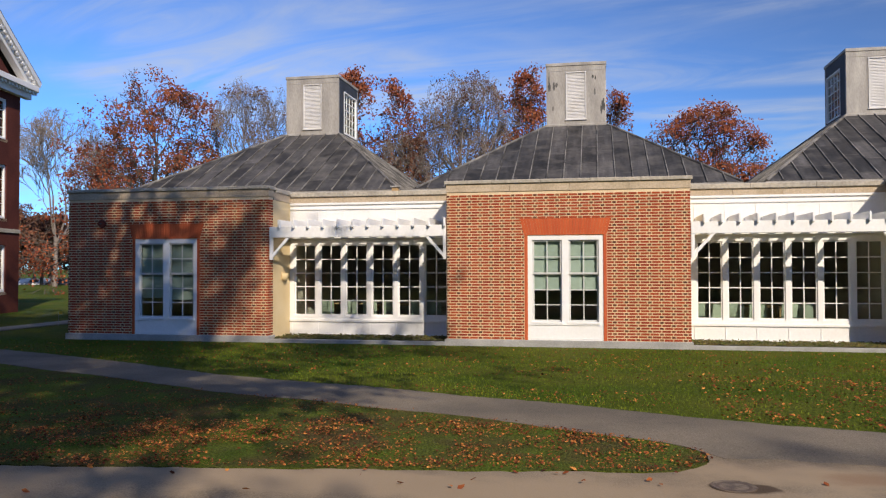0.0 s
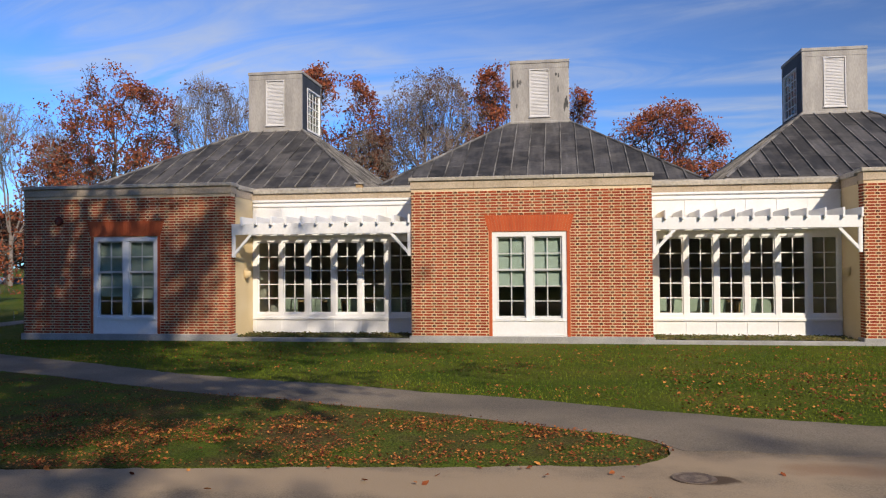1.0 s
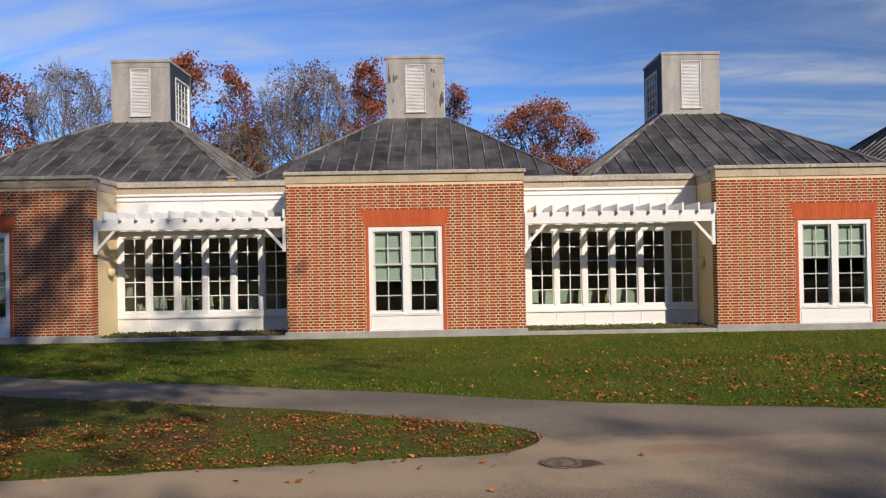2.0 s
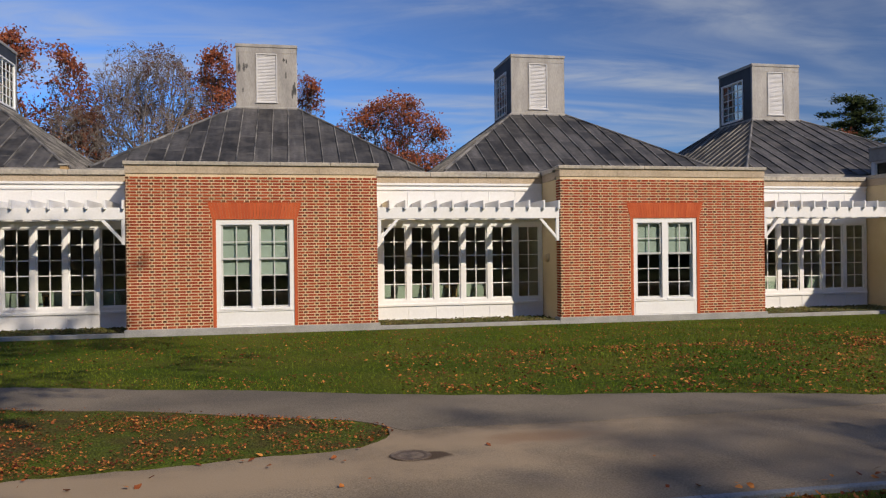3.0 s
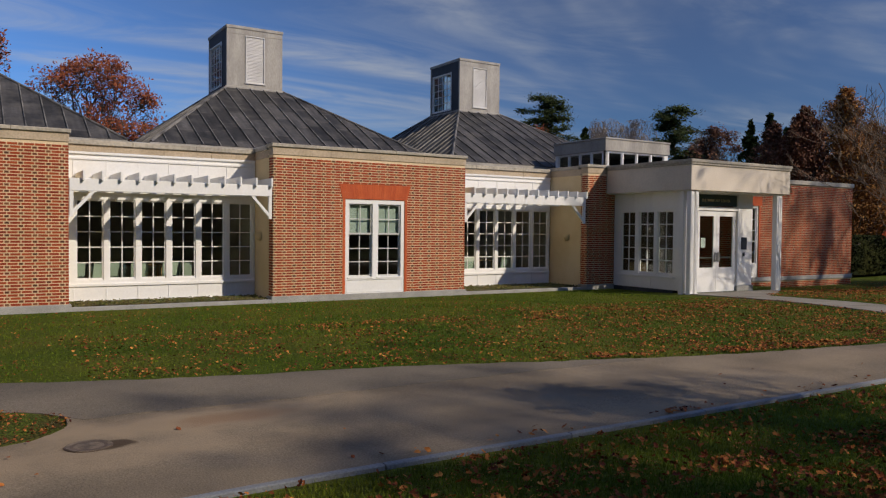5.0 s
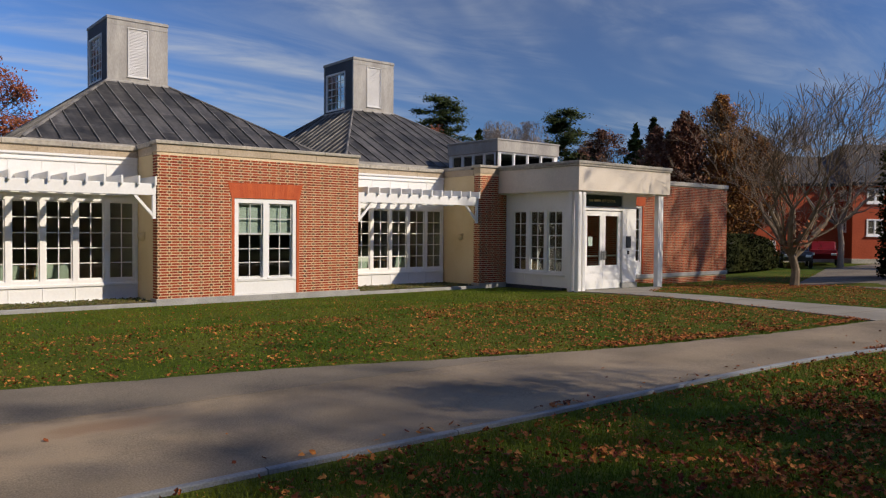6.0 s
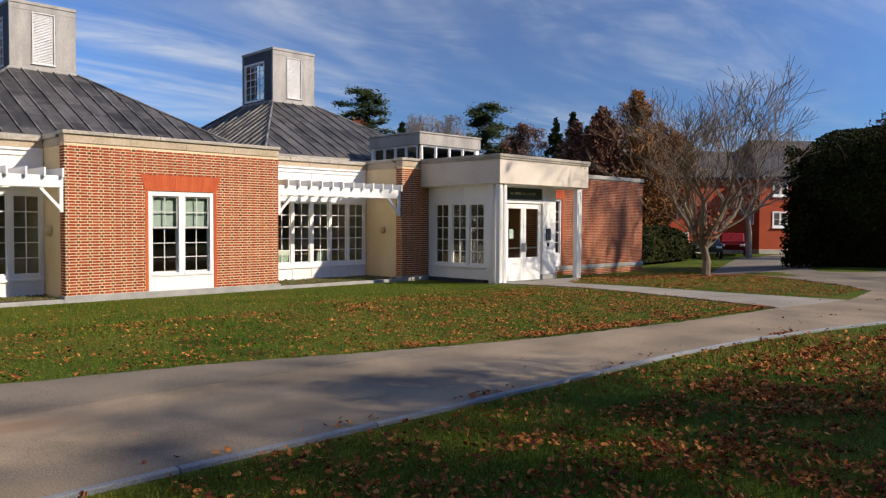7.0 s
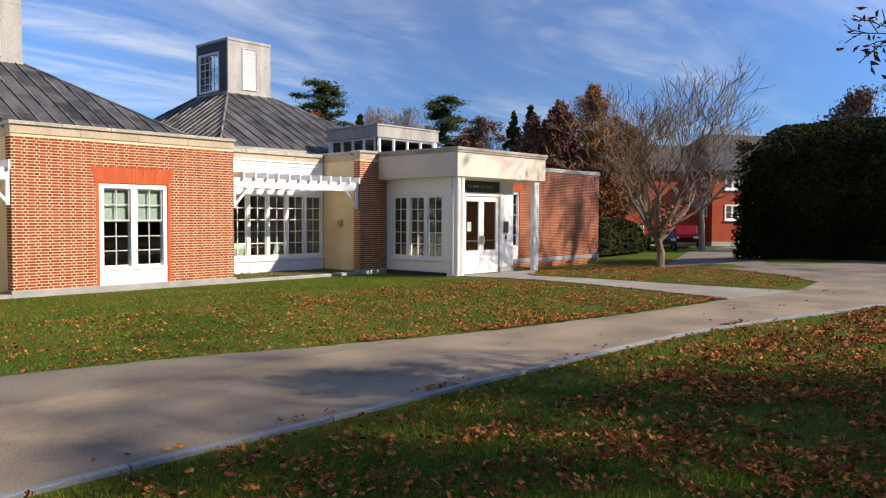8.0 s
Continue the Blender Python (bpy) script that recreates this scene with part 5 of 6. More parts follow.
def car(x, y, rz, paint, label):
    c = thing("car", label, "car", (x, y, ground_z(x, y) + 0.013), rz, group="parked cars")
    prof = [(-2.2, 0.42), (-2.25, 0.75), (-2.1, 0.98), (-1.15, 1.02), (-0.55, 1.48), (0.95, 1.52), (1.75, 1.1), (2.2, 1.02), (2.27, 0.6), (2.2, 0.38)]
    bm = bmesh.new()
    rings = []
    for s in (-0.86, -0.78, 0.78, 0.86):
        k = 0.0 if abs(s) < 0.8 else 0.06
        rings.append([bm.verts.new((px * (1 - k * 0.3), s * (1 if pz < 1.0 else 0.86), pz - (k if pz > 0.9 else -k * 0.3))) for px, pz in prof])
    for a, b in zip(rings, rings[1:]):
        for i in range(len(prof)):
            j = (i + 1) % len(prof)
            bm.faces.new((a[i], a[j], b[j], b[i]))
    bm.faces.new(rings[0][::-1]); bm.faces.new(rings[-1])
    bmesh.ops.recalc_face_normals(bm, faces=bm.faces)
    part("body", bm, paint, c)
    for s in (-1, 1):
        a, b = sorted((s * 0.752, s * 0.78))
        part("side_window", boxes((-0.75, 0.1, a, b, 1.05, 1.38), (0.16, 1.1, a, b, 1.05, 1.40), bev=0.02), BLACK, c)
        slab("tail_lamp", LAMP_RED, c, 2.19, 2.275, s * 0.66 - 0.13, s * 0.66 + 0.13, 0.72, 0.98, bev=0.02)
        slab("headlight", PAPER, c, -2.27, -2.15, s * 0.62 - 0.15, s * 0.62 + 0.15, 0.66, 0.80, bev=0.02)
    slab("rear_window", BLACK, c, -0.02, 0.02, -0.6, 0.6, -0.28, 0.26, bev=0.01, m=pose(1.37, 0, 1.32, 0, -62, 0) @ pose(0, 0, 0, 0, 0, 0))
    slab("bumper", BLACK, c, 2.15, 2.32, -0.8, 0.8, 0.38, 0.58, bev=0.03)
    for px in (-1.4, 1.4):
        for s in (-0.80, 0.80):
            bm = bmesh.new()
            bmesh.ops.create_cone(bm, cap_ends=True, segments=24, radius1=0.33, radius2=0.33, depth=0.2)
            bmesh.ops.bevel(bm, geom=bm.edges[:], offset=0.02, segments=1, affect="EDGES")
            tyre = part("wheel", bm, TYRE, c, m=pose(px, s, 0.33, 90, 0, 0))
            bm = bmesh.new()
            bmesh.ops.create_cone(bm, cap_ends=True, segments=20, radius1=0.2, radius2=0.19, depth=0.22)
            part("rim", bm, METAL, tyre)
    return c


car(56.0, 5.2, 25, CAR_RED, "red car parked beyond the bare tree")
car(50.6, 4.4, 30, BLACK, "dark car parked on the driveway")
for i, (x, y) in enumerate(((-68.3, 68.5), (-66.4, 68), (-64.0, 68.4), (-62.0, 68))):
    car(x, y, 90 + 5 * i, (BLACK, CAR_PALE, CAR_PALE, BLACK)[i], "distant parked car in the lot under the trees")

bell = thing("alarm_bell", "small dark red alarm bell on the brick wall", "alarm bell", (-9.45, -0.01, 3.11))
bm = bmesh.new()
bmesh.ops.create_cone(bm, cap_ends=True, segments=20, radius1=0.12, radius2=0.09, depth=0.06, matrix=pose(0, -0.03, 0, 90, 0, 0))
part("gong", bm, HALL_BRICK, bell)
bm = bmesh.new()
bmesh.ops.create_uvsphere(bm, u_segments=10, v_segments=6, radius=0.025, matrix=pose(0, -0.065, 0))
part("boss", bm, BLACK, bell)


FLAG = mat("yellow_plastic_film", (0.75, 0.52, 0.03), (0.82, 0.60, 0.06), 5, 30, 0.6, 0.0)
for x, y in ((-14.0, 4.3), (-13.1, 3.9), (-12.7, 3.6)):
    flag = thing("marker_flag", "small yellow marker flag on a wire in the grass", "marker flag", (x, y, ground_z(x, y)), group="yellow marker flags")
    bm = bmesh.new()
    bmesh.ops.create_cone(bm, cap_ends=True, segments=6, radius1=0.004, radius2=0.004, depth=0.5, matrix=pose(0, 0, 0.24))
    part("wire", bm, METAL, flag)
    slab("flag", FLAG, flag, 0.004, 0.13, -0.003, 0.003, 0.38, 0.48, bev=0.001)


# ---- trees ----
class Wood:
    """Collects tapered limbs and leaf cards of one plant."""

    def __init__(self, seed):
        self.rng = random.Random(seed)
        self.v, self.f, self.lv, self.lf, self.tips = [], [], [], [], []
        self.thin, self.clear, self.top, self.wide = 0.006, 0.3, 99, False

    def limb(self, points, radii, sides):
        base = len(self.v)
        for i, (p, r) in enumerate(zip(points, radii)):
            d = (points[min(i + 1, len(points) - 1)] - points[max(i - 1, 0)]).normalized()
            a = d.orthogonal().normalized()
            b = d.cross(a)
            for k in range(sides):
                t = math.tau * k / sides
                self.v.append(p + (a * math.cos(t) + b * math.sin(t)) * r)
        for i in range(len(points) - 1):
            for k in range(sides):
                k2 = (k + 1) % sides
                self.f.append((base + i * sides + k, base + i * sides + k2, base + (i + 1) * sides + k2, base + (i + 1) * sides + k))

    def grow(self, p, d, length, radius, level, spread, lift, kids, cuts=4, curl=0.18):
        rng = self.rng
        pts, rad = [p], [radius]
        full, cuts = cuts, max(2, min(cuts, level + 2))
        for i in range(cuts):
            d = (d + Vector((rng.gauss(0, curl), rng.gauss(0, curl), rng.gauss(0, curl) + lift))).normalized()
            p = p + d * (length / cuts)
            pts.append(p)
            rad.append(max(self.thin, radius * (1 - 0.62 * (i + 1) / cuts)))
        self.limb(pts, rad, 7 if level >= 4 else 5 if level >= 3 else 3)
        if level <= 0:
            self.tips.append((pts[-1], d))
            if rng.random() < 0.7:
                self.tips.append((pts[cuts // 2], d))
            return
        n = kids[min(level, len(kids) - 1)]
        for k in range(n):
            low = self.clear if level == self.top else 0.30
            s = low + (1 - low) * (k + rng.random()) / n
            i = min(cuts - 1, int(s * cuts))
            q = pts[i].lerp(pts[i + 1], s * cuts - i)
            axis = Vector((rng.gauss(0, 1), rng.gauss(0, 1), rng.gauss(0, 0.6)))
            side = (axis - d * axis.dot(d)).normalized()
            ang = spread * rng.uniform(0.6, 1.25)
            nd = (d * math.cos(ang) + side * math.sin(ang)).normalized()
            self.grow(q, nd, length * (rng.uniform(0.62, 0.92) if level == self.top and self.wide else rng.uniform(0.50, 0.75)), max(self.thin, rad[i] * 0.62), level - 1, spread, lift, kids, full, curl)
        self.grow(pts[-1], d, length * 0.55, rad[-1], level - 1, spread, lift, kids, full, curl)

    def leaves(self, per, size, scatter, keep=1.0, droop=0.3):
        rng = self.rng
        for p, d in self.tips:
            if rng.random() > keep:
                continue
            for _ in range(per):
                self.card(p + Vector((rng.gauss(0, scatter), rng.gauss(0, scatter), rng.gauss(0, scatter * 0.8) - droop * scatter)), size * rng.uniform(0.6, 1.3))

    def card(self, c, s, long=1.4):
        rng = self.rng
        a = Vector((rng.gauss(0, 1), rng.gauss(0, 1), rng.gauss(0, 1))).normalized()
        b = a.orthogonal().normalized()
        n = len(self.lv)
        self.lv += [c - a * s * long / 2, c + b * s * 0.42 + a.cross(b) * s * 0.12, c + a * s * long / 2, c - b * s * 0.42 + a.cross(b) * s * 0.12]
        self.lf.append((n, n + 1, n + 2, n + 3))

    def finish(self, name, at, rz, bark, leaf, label, category="tree", group="", crown_label=""):
        t = thing(name, label, category, at, rz, group)
        raw("trunk", self.v, self.f, bark, t)
        if self.lf:
            raw("crown", self.lv, self.lf, leaf, t, crown_label)
        return t


def broadleaf(name, seed, at, height, bark, leaf, label, trunk=0.28, levels=4, spread=0.62, lift=0.05, per=0, size=0.2, keep=1.0, kids=(3, 3, 4, 4, 5), fork=0.28, group="", scatter=0.35, curl=0.18, thin=0.006, clear=0.3, wide=False, slim=1.0):
    w = Wood(seed)
    w.thin, w.clear, w.top, w.wide = thin, clear, levels, wide
    base = Vector((0, 0, -0.2))
    w.grow(base, Vector((0.02, 0.01, 1)), height * 0.52, trunk, levels, spread, lift, kids, 5, curl)
    top = max(v.z for v in w.v)
    k = height / top
    w.v = [Vector((v.x * k * slim, v.y * k * slim, v.z * k)) for v in w.v]
    w.tips = [(Vector((p.x * k * slim, p.y * k * slim, p.z * k)), d) for p, d in w.tips]
    if per:
        w.leaves(per, size, scatter, keep)
    return w.finish(name, at, seed * 47 % 360, bark, leaf, label, group=group)


def conifer(name, seed, at, height, radius, leaf, label, rows=26, density=26, size=0.5, tip=0.02, droop=0.25, group="", shape=0.8):
    w = Wood(seed)
    rng = w.rng
    w.limb([Vector((0, 0, z)) for z in np.linspace(-0.2, height * 0.98, 8)], list(np.linspace(0.02 * height, 0.02, 8)), 7)
    for i in range(rows):
        s = (i + rng.random()) / rows
        z = height * (0.12 + 0.86 * s)
        r = radius * (1 - s) ** shape * rng.uniform(0.55, 1.15) + tip
        for k in range(6):
            a = rng.uniform(0, math.tau)
            end = Vector((math.cos(a) * r, math.sin(a) * r, z - droop * r + rng.gauss(0, 0.15)))
            w.limb([Vector((0, 0, z)), Vector((end.x * 0.5, end.y * 0.5, z - droop * r * 0.3)), end], [0.05, 0.03, 0.01], 3)
            for _ in range(density):
                q = rng.random() ** 0.6
                w.card(Vector((end.x * q, end.y * q, z + (end.z - z) * q)) + Vector((rng.gauss(0, 0.16), rng.gauss(0, 0.16), rng.gauss(0, 0.14))) * (0.5 + r * 0.3), size * rng.uniform(0.6, 1.2), 1.8)
    return w.finish(name, at, rng.uniform(0, 360), BARK, leaf, label, group=group)


def bushy(name, seed, at, rz, length, width, height, leaf, label, count=9000, size=0.3, square=4, category="hedge"):
    """A dense clipped mass: leafy cards over an uneven rounded form, round a dark core of twigs."""
    w = Wood(seed)
    rng = w.rng
    for i in range(count):
        u, a = rng.uniform(-1, 1), rng.uniform(-0.12, math.pi + 0.12)
        end = (1 - abs(u) ** square) ** 0.4
        lump = 1 + 0.16 * noise.noise((u * 4 + seed, a * 2.2, 0.5)) + 0.08 * noise.noise((u * 11 + seed, a * 6, 2.5))
        d = 1 - 0.16 * rng.random() ** 2
        p = Vector((u * length / 2 * (0.8 + 0.2 * lump), math.cos(a) * width / 2 * lump * end * d, max(0.05, (0.10 + 0.90 * abs(math.sin(a)) ** 0.62 * end) * height * (0.80 + 0.20 * lump) * d)))
        if rng.random() < 0.12:
            p = Vector((math.copysign(0.97 + 0.03 * rng.random(), u) * length / 2 * (0.8 + 0.2 * lump), rng.uniform(-0.44, 0.44) * width, rng.uniform(0.02, 0.86) * height))
        if rng.random() < 0.35:
            p.z *= rng.random()
        w.card(p, size * rng.uniform(0.5, 1.3), 1.3)
    for i in range(60):
        x = rng.uniform(-0.42, 0.42) * length
        w.limb([Vector((x, rng.gauss(0, 0.2), -0.1)), Vector((x + rng.gauss(0, 0.4), rng.gauss(0, width * 0.12), height * 0.45)), Vector((x + rng.gauss(0, 0.8), rng.gauss(0, width * 0.25), height * rng.uniform(0.65, 0.85)))], [0.12, 0.07, 0.02], 5)
    # inner mass of dense shade foliage
    n0 = len(w.lv)
    g = [[Vector((-length * 0.47 + length * 0.94 * i / 24, math.cos(math.pi * j / 12) * width * 0.42 * (1 - abs(i / 12 - 1) ** square) ** 0.4, max(0.02, math.sin(math.pi * j / 12) ** 0.62 * height * 0.88 * (1 - abs(i / 12 - 1) ** square) ** 0.4))) for i in range(25)] for j in range(13)]
    w.lv += [p for row in g for p in row]
    w.lf += [(n0 + j * 25 + i, n0 + j * 25 + i + 1, n0 + (j + 1) * 25 + i + 1, n0 + (j + 1) * 25 + i) for j in range(12) for i in range(24)]
    return w.finish(name, at, rz, BARK, leaf, label, category)


def crowned(name, seed, at, height, reach, bark, leaf, label, trunk=0.34, base=0.30, limbs=6, levels=5, tilt=(18, 62), rise=0.05, per=0, size=0.2, cover=0.0, thin=0.018, lean=0.0, curl=0.17, scatter=0.26, group="", sprigs=0, taper=(0.62, 0.86), dome=True):
    """A tree with a forked trunk, scaffold limbs that fan into a domed crown, and leaves in clumps with gaps between them."""
    w = Wood(seed)
    w.thin = thin
    rng = w.rng

    def fork(p, d, length, radius, level):
        pts, rad = [p], [radius]
        cuts = 3 if level > 1 else 2
        for i in range(cuts):
            d = (d + Vector((rng.gauss(0, curl), rng.gauss(0, curl), rng.gauss(0, curl) + rise))).normalized()
            p = p + d * (length / cuts)
            pts.append(p)
            rad.append(max(thin, radius * (1 - 0.34 * (i + 1) / cuts)))
        w.limb(pts, rad, 7 if level > 4 else 5 if level > 3 else 3)
        if level == 0:
            w.tips.append((pts[-1], d))
            return
        spots = [(pts[-1], 0.75), (pts[-1], 0.75)] + ([(pts[-1], 0.7)] if rng.random() < 0.4 else []) + ([(pts[1], 0.62)] if rng.random() < 0.75 else [])
        for q, k in spots:
            axis = Vector((rng.gauss(0, 1), rng.gauss(0, 1), rng.gauss(0, 0.7)))
            side = (axis - d * axis.dot(d)).normalized()
            ang = rng.uniform(0.25, 0.72)
            fork(q, (d * math.cos(ang) + side * math.sin(ang)).normalized(), length * k * rng.uniform(0.8, 1.2), max(thin, rad[-1] * rng.uniform(*taper)), level - 1)

    top = base * height
    w.limb([Vector((0, 0, -0.3)), Vector((0.1, 0, top * 0.5)), Vector((lean, 0.1, top))], [trunk * 1.25, trunk, trunk * 0.85], 9)
    for k in range(limbs):
        a = math.tau * (k + rng.uniform(-0.25, 0.25)) / limbs
        t = radians(rng.uniform(*tilt))
        fork(Vector((lean, 0.1, top * rng.uniform(0.82, 1.0))), Vector((math.cos(a) * math.sin(t), math.sin(a) * math.sin(t), math.cos(t))), height * 0.22, trunk * rng.uniform(0.42, 0.62), levels)
    tall = sorted(p.z for p, _ in w.tips)
    kz = (height * 0.985 - top) / (tall[int(len(tall) * (0.90 if dome else 0.998))] - top)
    far = sorted(math.hypot(p.x, p.y) for p, _ in w.tips)
    kr = reach / far[int(len(far) * (0.80 if dome else 0.97))]
    mid, half = top + 0.36 * (height - top), 0.64 * (height - top)

    def fit(p):
        """Scales the crown to its size and draws stray twigs back to an uneven dome."""
        if p.z <= top:
            return p
        q = Vector((p.x * kr, p.y * kr, top + (p.z - top) * kz))
        edge = 1.0 + 0.22 * noise.noise((q.x * 0.3 + seed, q.y * 0.3, q.z * 0.3))
        out = math.sqrt((q.x * q.x + q.y * q.y) / reach ** 2 + (max(0.0, q.z - mid) / half) ** 2) / edge
        if dome and out > 0.8:
            k = (0.8 + 0.2 * math.tanh((out - 0.8) / 0.35)) / out
            q = Vector((q.x * k, q.y * k, q.z if q.z < mid else mid + (q.z - mid) * k))
        return q

    w.v = [fit(v) for v in w.v]
    for p, _ in w.tips:
        p = fit(p)
        if per and noise.noise((p.x * 0.75 + seed, p.y * 0.75, p.z * 0.9)) + rng.uniform(-0.25, 0.25) < cover:
            for _ in range(per):
                w.card(p + Vector((rng.gauss(0, scatter), rng.gauss(0, scatter), rng.gauss(0, scatter * 0.7))), size * rng.uniform(0.6, 1.3))
    for _ in range(sprigs):
        w.card(Vector((rng.gauss(0.1, 0.3), rng.gauss(0, 0.3), top + rng.uniform(0.2, 1.3))), 0.12)
    return w.finish(name, at, 0, bark, leaf, label, group=group)


OAK = "russet oak still in leaf behind the building"
BARE = "bare grey tree behind the building"
SOME = "bare tree with a few withered leaves behind the building"
WOODS = "trees behind the long building"
FAR_LOT = ground_z(-60, 65)
RED = dict(leaf=LEAF_RED, per=7, size=0.17, scatter=0.30, limbs=9, tilt=(15, 75), rise=0.0, group=WOODS)
FEW = dict(leaf=LEAF_DULL, per=2, size=0.14, levels=6, thin=0.015, group=WOODS)
crowned("oak_tree", 11, (-32.7, 40, 0), 17.9, 6.6, BARK_DARK, label=OAK, cover=0.17, base=0.34, **RED)
crowned("oak_tree", 18, (-36.8, 43, 0), 12.6, 3.4, BARK_DARK, label=OAK, cover=-0.08, levels=4, **RED)
crowned("bare_tree", 12, (-24.3, 42, 0), 17.8, 4.3, BARK_GREY, label=BARE, cover=-0.42, tilt=(10, 45), rise=0.09, **FEW)
crowned("oak_tree", 13, (-14.2, 40, 0), 17.4, 4.9, BARK_DARK, label=OAK, cover=0.15, **RED)
crowned("bare_tree", 14, (-6.2, 41, 0), 17.1, 4.7, BARK_GREY, label=SOME, cover=-0.12, tilt=(12, 55), **FEW)
crowned("bare_tree", 19, (-10.2, 38, 0), 12.2, 3.0, BARK_GREY, label=SOME, cover=-0.2, curl=0.24, **FEW)
crowned("oak_tree", 15, (-1.0, 43, 0), 17.5, 3.0, BARK_DARK, label=OAK, cover=0.0, **RED)
crowned("bare_tree", 16, (3.9, 43, 0), 16.9, 3.1, BARK_GREY, LEAF_RED, SOME, cover=-0.22, per=3, size=0.2, levels=6, thin=0.015, group=WOODS)
crowned("oak_tree", 25, (11.2, 40, 0), 13.4, 4.6, BARK_DARK, label=OAK, cover=0.05, base=0.5, **RED)
crowned("bare_tree", 26, (-54.3, 57, FAR_LOT), 20.6, 5.6, BARK_GREY, LEAF_DULL, "tall pale bare tree beyond the brick hall", 0.22, levels=6, limbs=4, tilt=(8, 34), rise=0.10, base=0.3, thin=0.02, curl=0.12)
crowned("bare_tree", 27, (-50.4, 60, FAR_LOT), 18.0, 4.2, BARK_GREY, LEAF_DULL, "tall pale bare tree beyond the brick hall", 0.2, levels=6, limbs=4, tilt=(8, 34), rise=0.10, base=0.3, thin=0.02, curl=0.12)
for i, (x, y, h) in enumerate(((-58.5, 62, 8.6), (-61.5, 64, 9.2), (-64, 62, 9.5), (-68, 75, 10.5), (-72, 76, 10), (-56, 66, 8.5), (-65, 70, 9), (-76, 78, 12))):
    crowned("brown_tree", 30 + i, (x, y, FAR_LOT - 0.1), h, h * 0.36, BARK_DARK, LEAF_DULL, "brown leafed tree at the far parking lot", 0.2, per=4, size=0.3, cover=0.1, group="far brown trees", levels=4, thin=0.02)


def plumed_pine(seed, at, height, radius, label, group):
    """A ragged old pine: bare lower trunk, rising limbs with flat plumes of needles."""
    w = Wood(seed)
    rng = w.rng
    w.limb([Vector((0.1 * math.sin(z), 0, z)) for z in np.linspace(-0.2, height * 0.97, 9)], list(np.linspace(0.022 * height, 0.03, 9)), 7)
    for i in range(44):
        s = (i + rng.random()) / 44
        z, a = height * (0.42 + 0.55 * s), rng.uniform(0, math.tau)
        r = radius * (1 - s) ** 0.5 * rng.uniform(0.35, 1.15) + 0.3
        out = Vector((math.cos(a), math.sin(a), 0))
        end = out * r + Vector((0, 0, z + r * rng.uniform(-0.15, 0.14)))
        w.limb([Vector((0, 0, z)), out * r * 0.55 + Vector((0, 0, z + 0.02 * r)), end], [0.07, 0.045, 0.015], 4)
        for k in range(4):
            q = end * (1 - 0.17 * k) + Vector((0, 0, z * 0.17 * k)) + Vector((rng.gauss(0, 0.3), rng.gauss(0, 0.3), rng.gauss(0, 0.12)))
            for _ in range(75):
                w.card(q + Vector((rng.gauss(0, 0.36), rng.gauss(0, 0.36), rng.gauss(0, 0.16))), 0.17 * rng.uniform(0.6, 1.3), 2.2)
    return w.finish("pine_tree", at, 0, BARK_BROWN, NEEDLE, label, group=group)


PINES = "evergreens beyond the entrance"
plumed_pine(41, (53.9, 43.4, 0), 15.8, 4.6, "dark ragged pine beyond the roof", PINES)
conifer("spruce_tree", 42, (60.0, 44.0, 0), 12.9, 3.0, NEEDLE, "small dark spruce beyond the roof", size=0.26, rows=34, density=30, group=PINES)
plumed_pine(43, (63.2, 34.6, 0), 14.3, 3.8, "dark ragged pine beyond the entrance", PINES)
crowned("russet_tree", 48, (52.4, 42.0, 0), 12.4, 2.0, BARK_DARK, LEAF_RED, "small russet tree below the pine", 0.2, levels=4, per=5, size=0.22, cover=0.3, group=PINES)
crowned("brown_tree", 44, (65.2, 31.5, 0), 12.0, 2.9, BARK_DARK, LEAF_DULL, "brown leafed tree beyond the entrance", 0.25, levels=5, per=4, size=0.22, cover=0.25, group=PINES)
conifer("spruce_tree", 45, (65.9, 28.0, 0), 12.0, 3.0, NEEDLE, "tall dark spruce beyond the entrance", size=0.26, rows=34, density=30, group=PINES)
conifer("spruce_tree", 46, (67.4, 27.0, 0), 13.0, 3.0, NEEDLE, "tall dark spruce beyond the entrance", size=0.26, rows=34, density=30, group=PINES)
conifer("spruce_tree", 47, (70.0, 27.0, 0), 12.0, 3.2, NEEDLE, "tall dark spruce beyond the entrance", size=0.26, rows=34, density=30, group=PINES)
for i, (x, y, h) in enumerate(((64.5, 46, 14.2), (70, 46, 14.6), (76.5, 42, 13.0))):
    crowned("bare_tree", 50 + i, (x, y, 0), h, 3.4, BARK_TAN, LEAF_DULL, "tan bare tree far beyond the roof", 0.22, levels=6, group=PINES, thin=0.02)
RUSTY = "rusty brown cypresses beyond the wing"
for i, (x, y, h, r) in enumerate(((47.2, 10.0, 9.4, 2.4), (50.8, 9.7, 10.9, 3.3), (54.3, 10.0, 9.0, 2.9), (48.6, 8.0, 7.8, 2.2), (50.5, 12.5, 9.4, 2.6), (49.2, 13.5, 9.0, 2.6), (57.6, 10.5, 8.8, 2.8))):
    conifer("cypress_tree", 60 + i, (x, y, 0), h, r, RUST if i not in (0, 5) else LEAF_DULL, "tall rusty brown cypress beyond the wing", rows=46, density=52, size=0.13, droop=-0.9, group=RUSTY, shape=0.62)


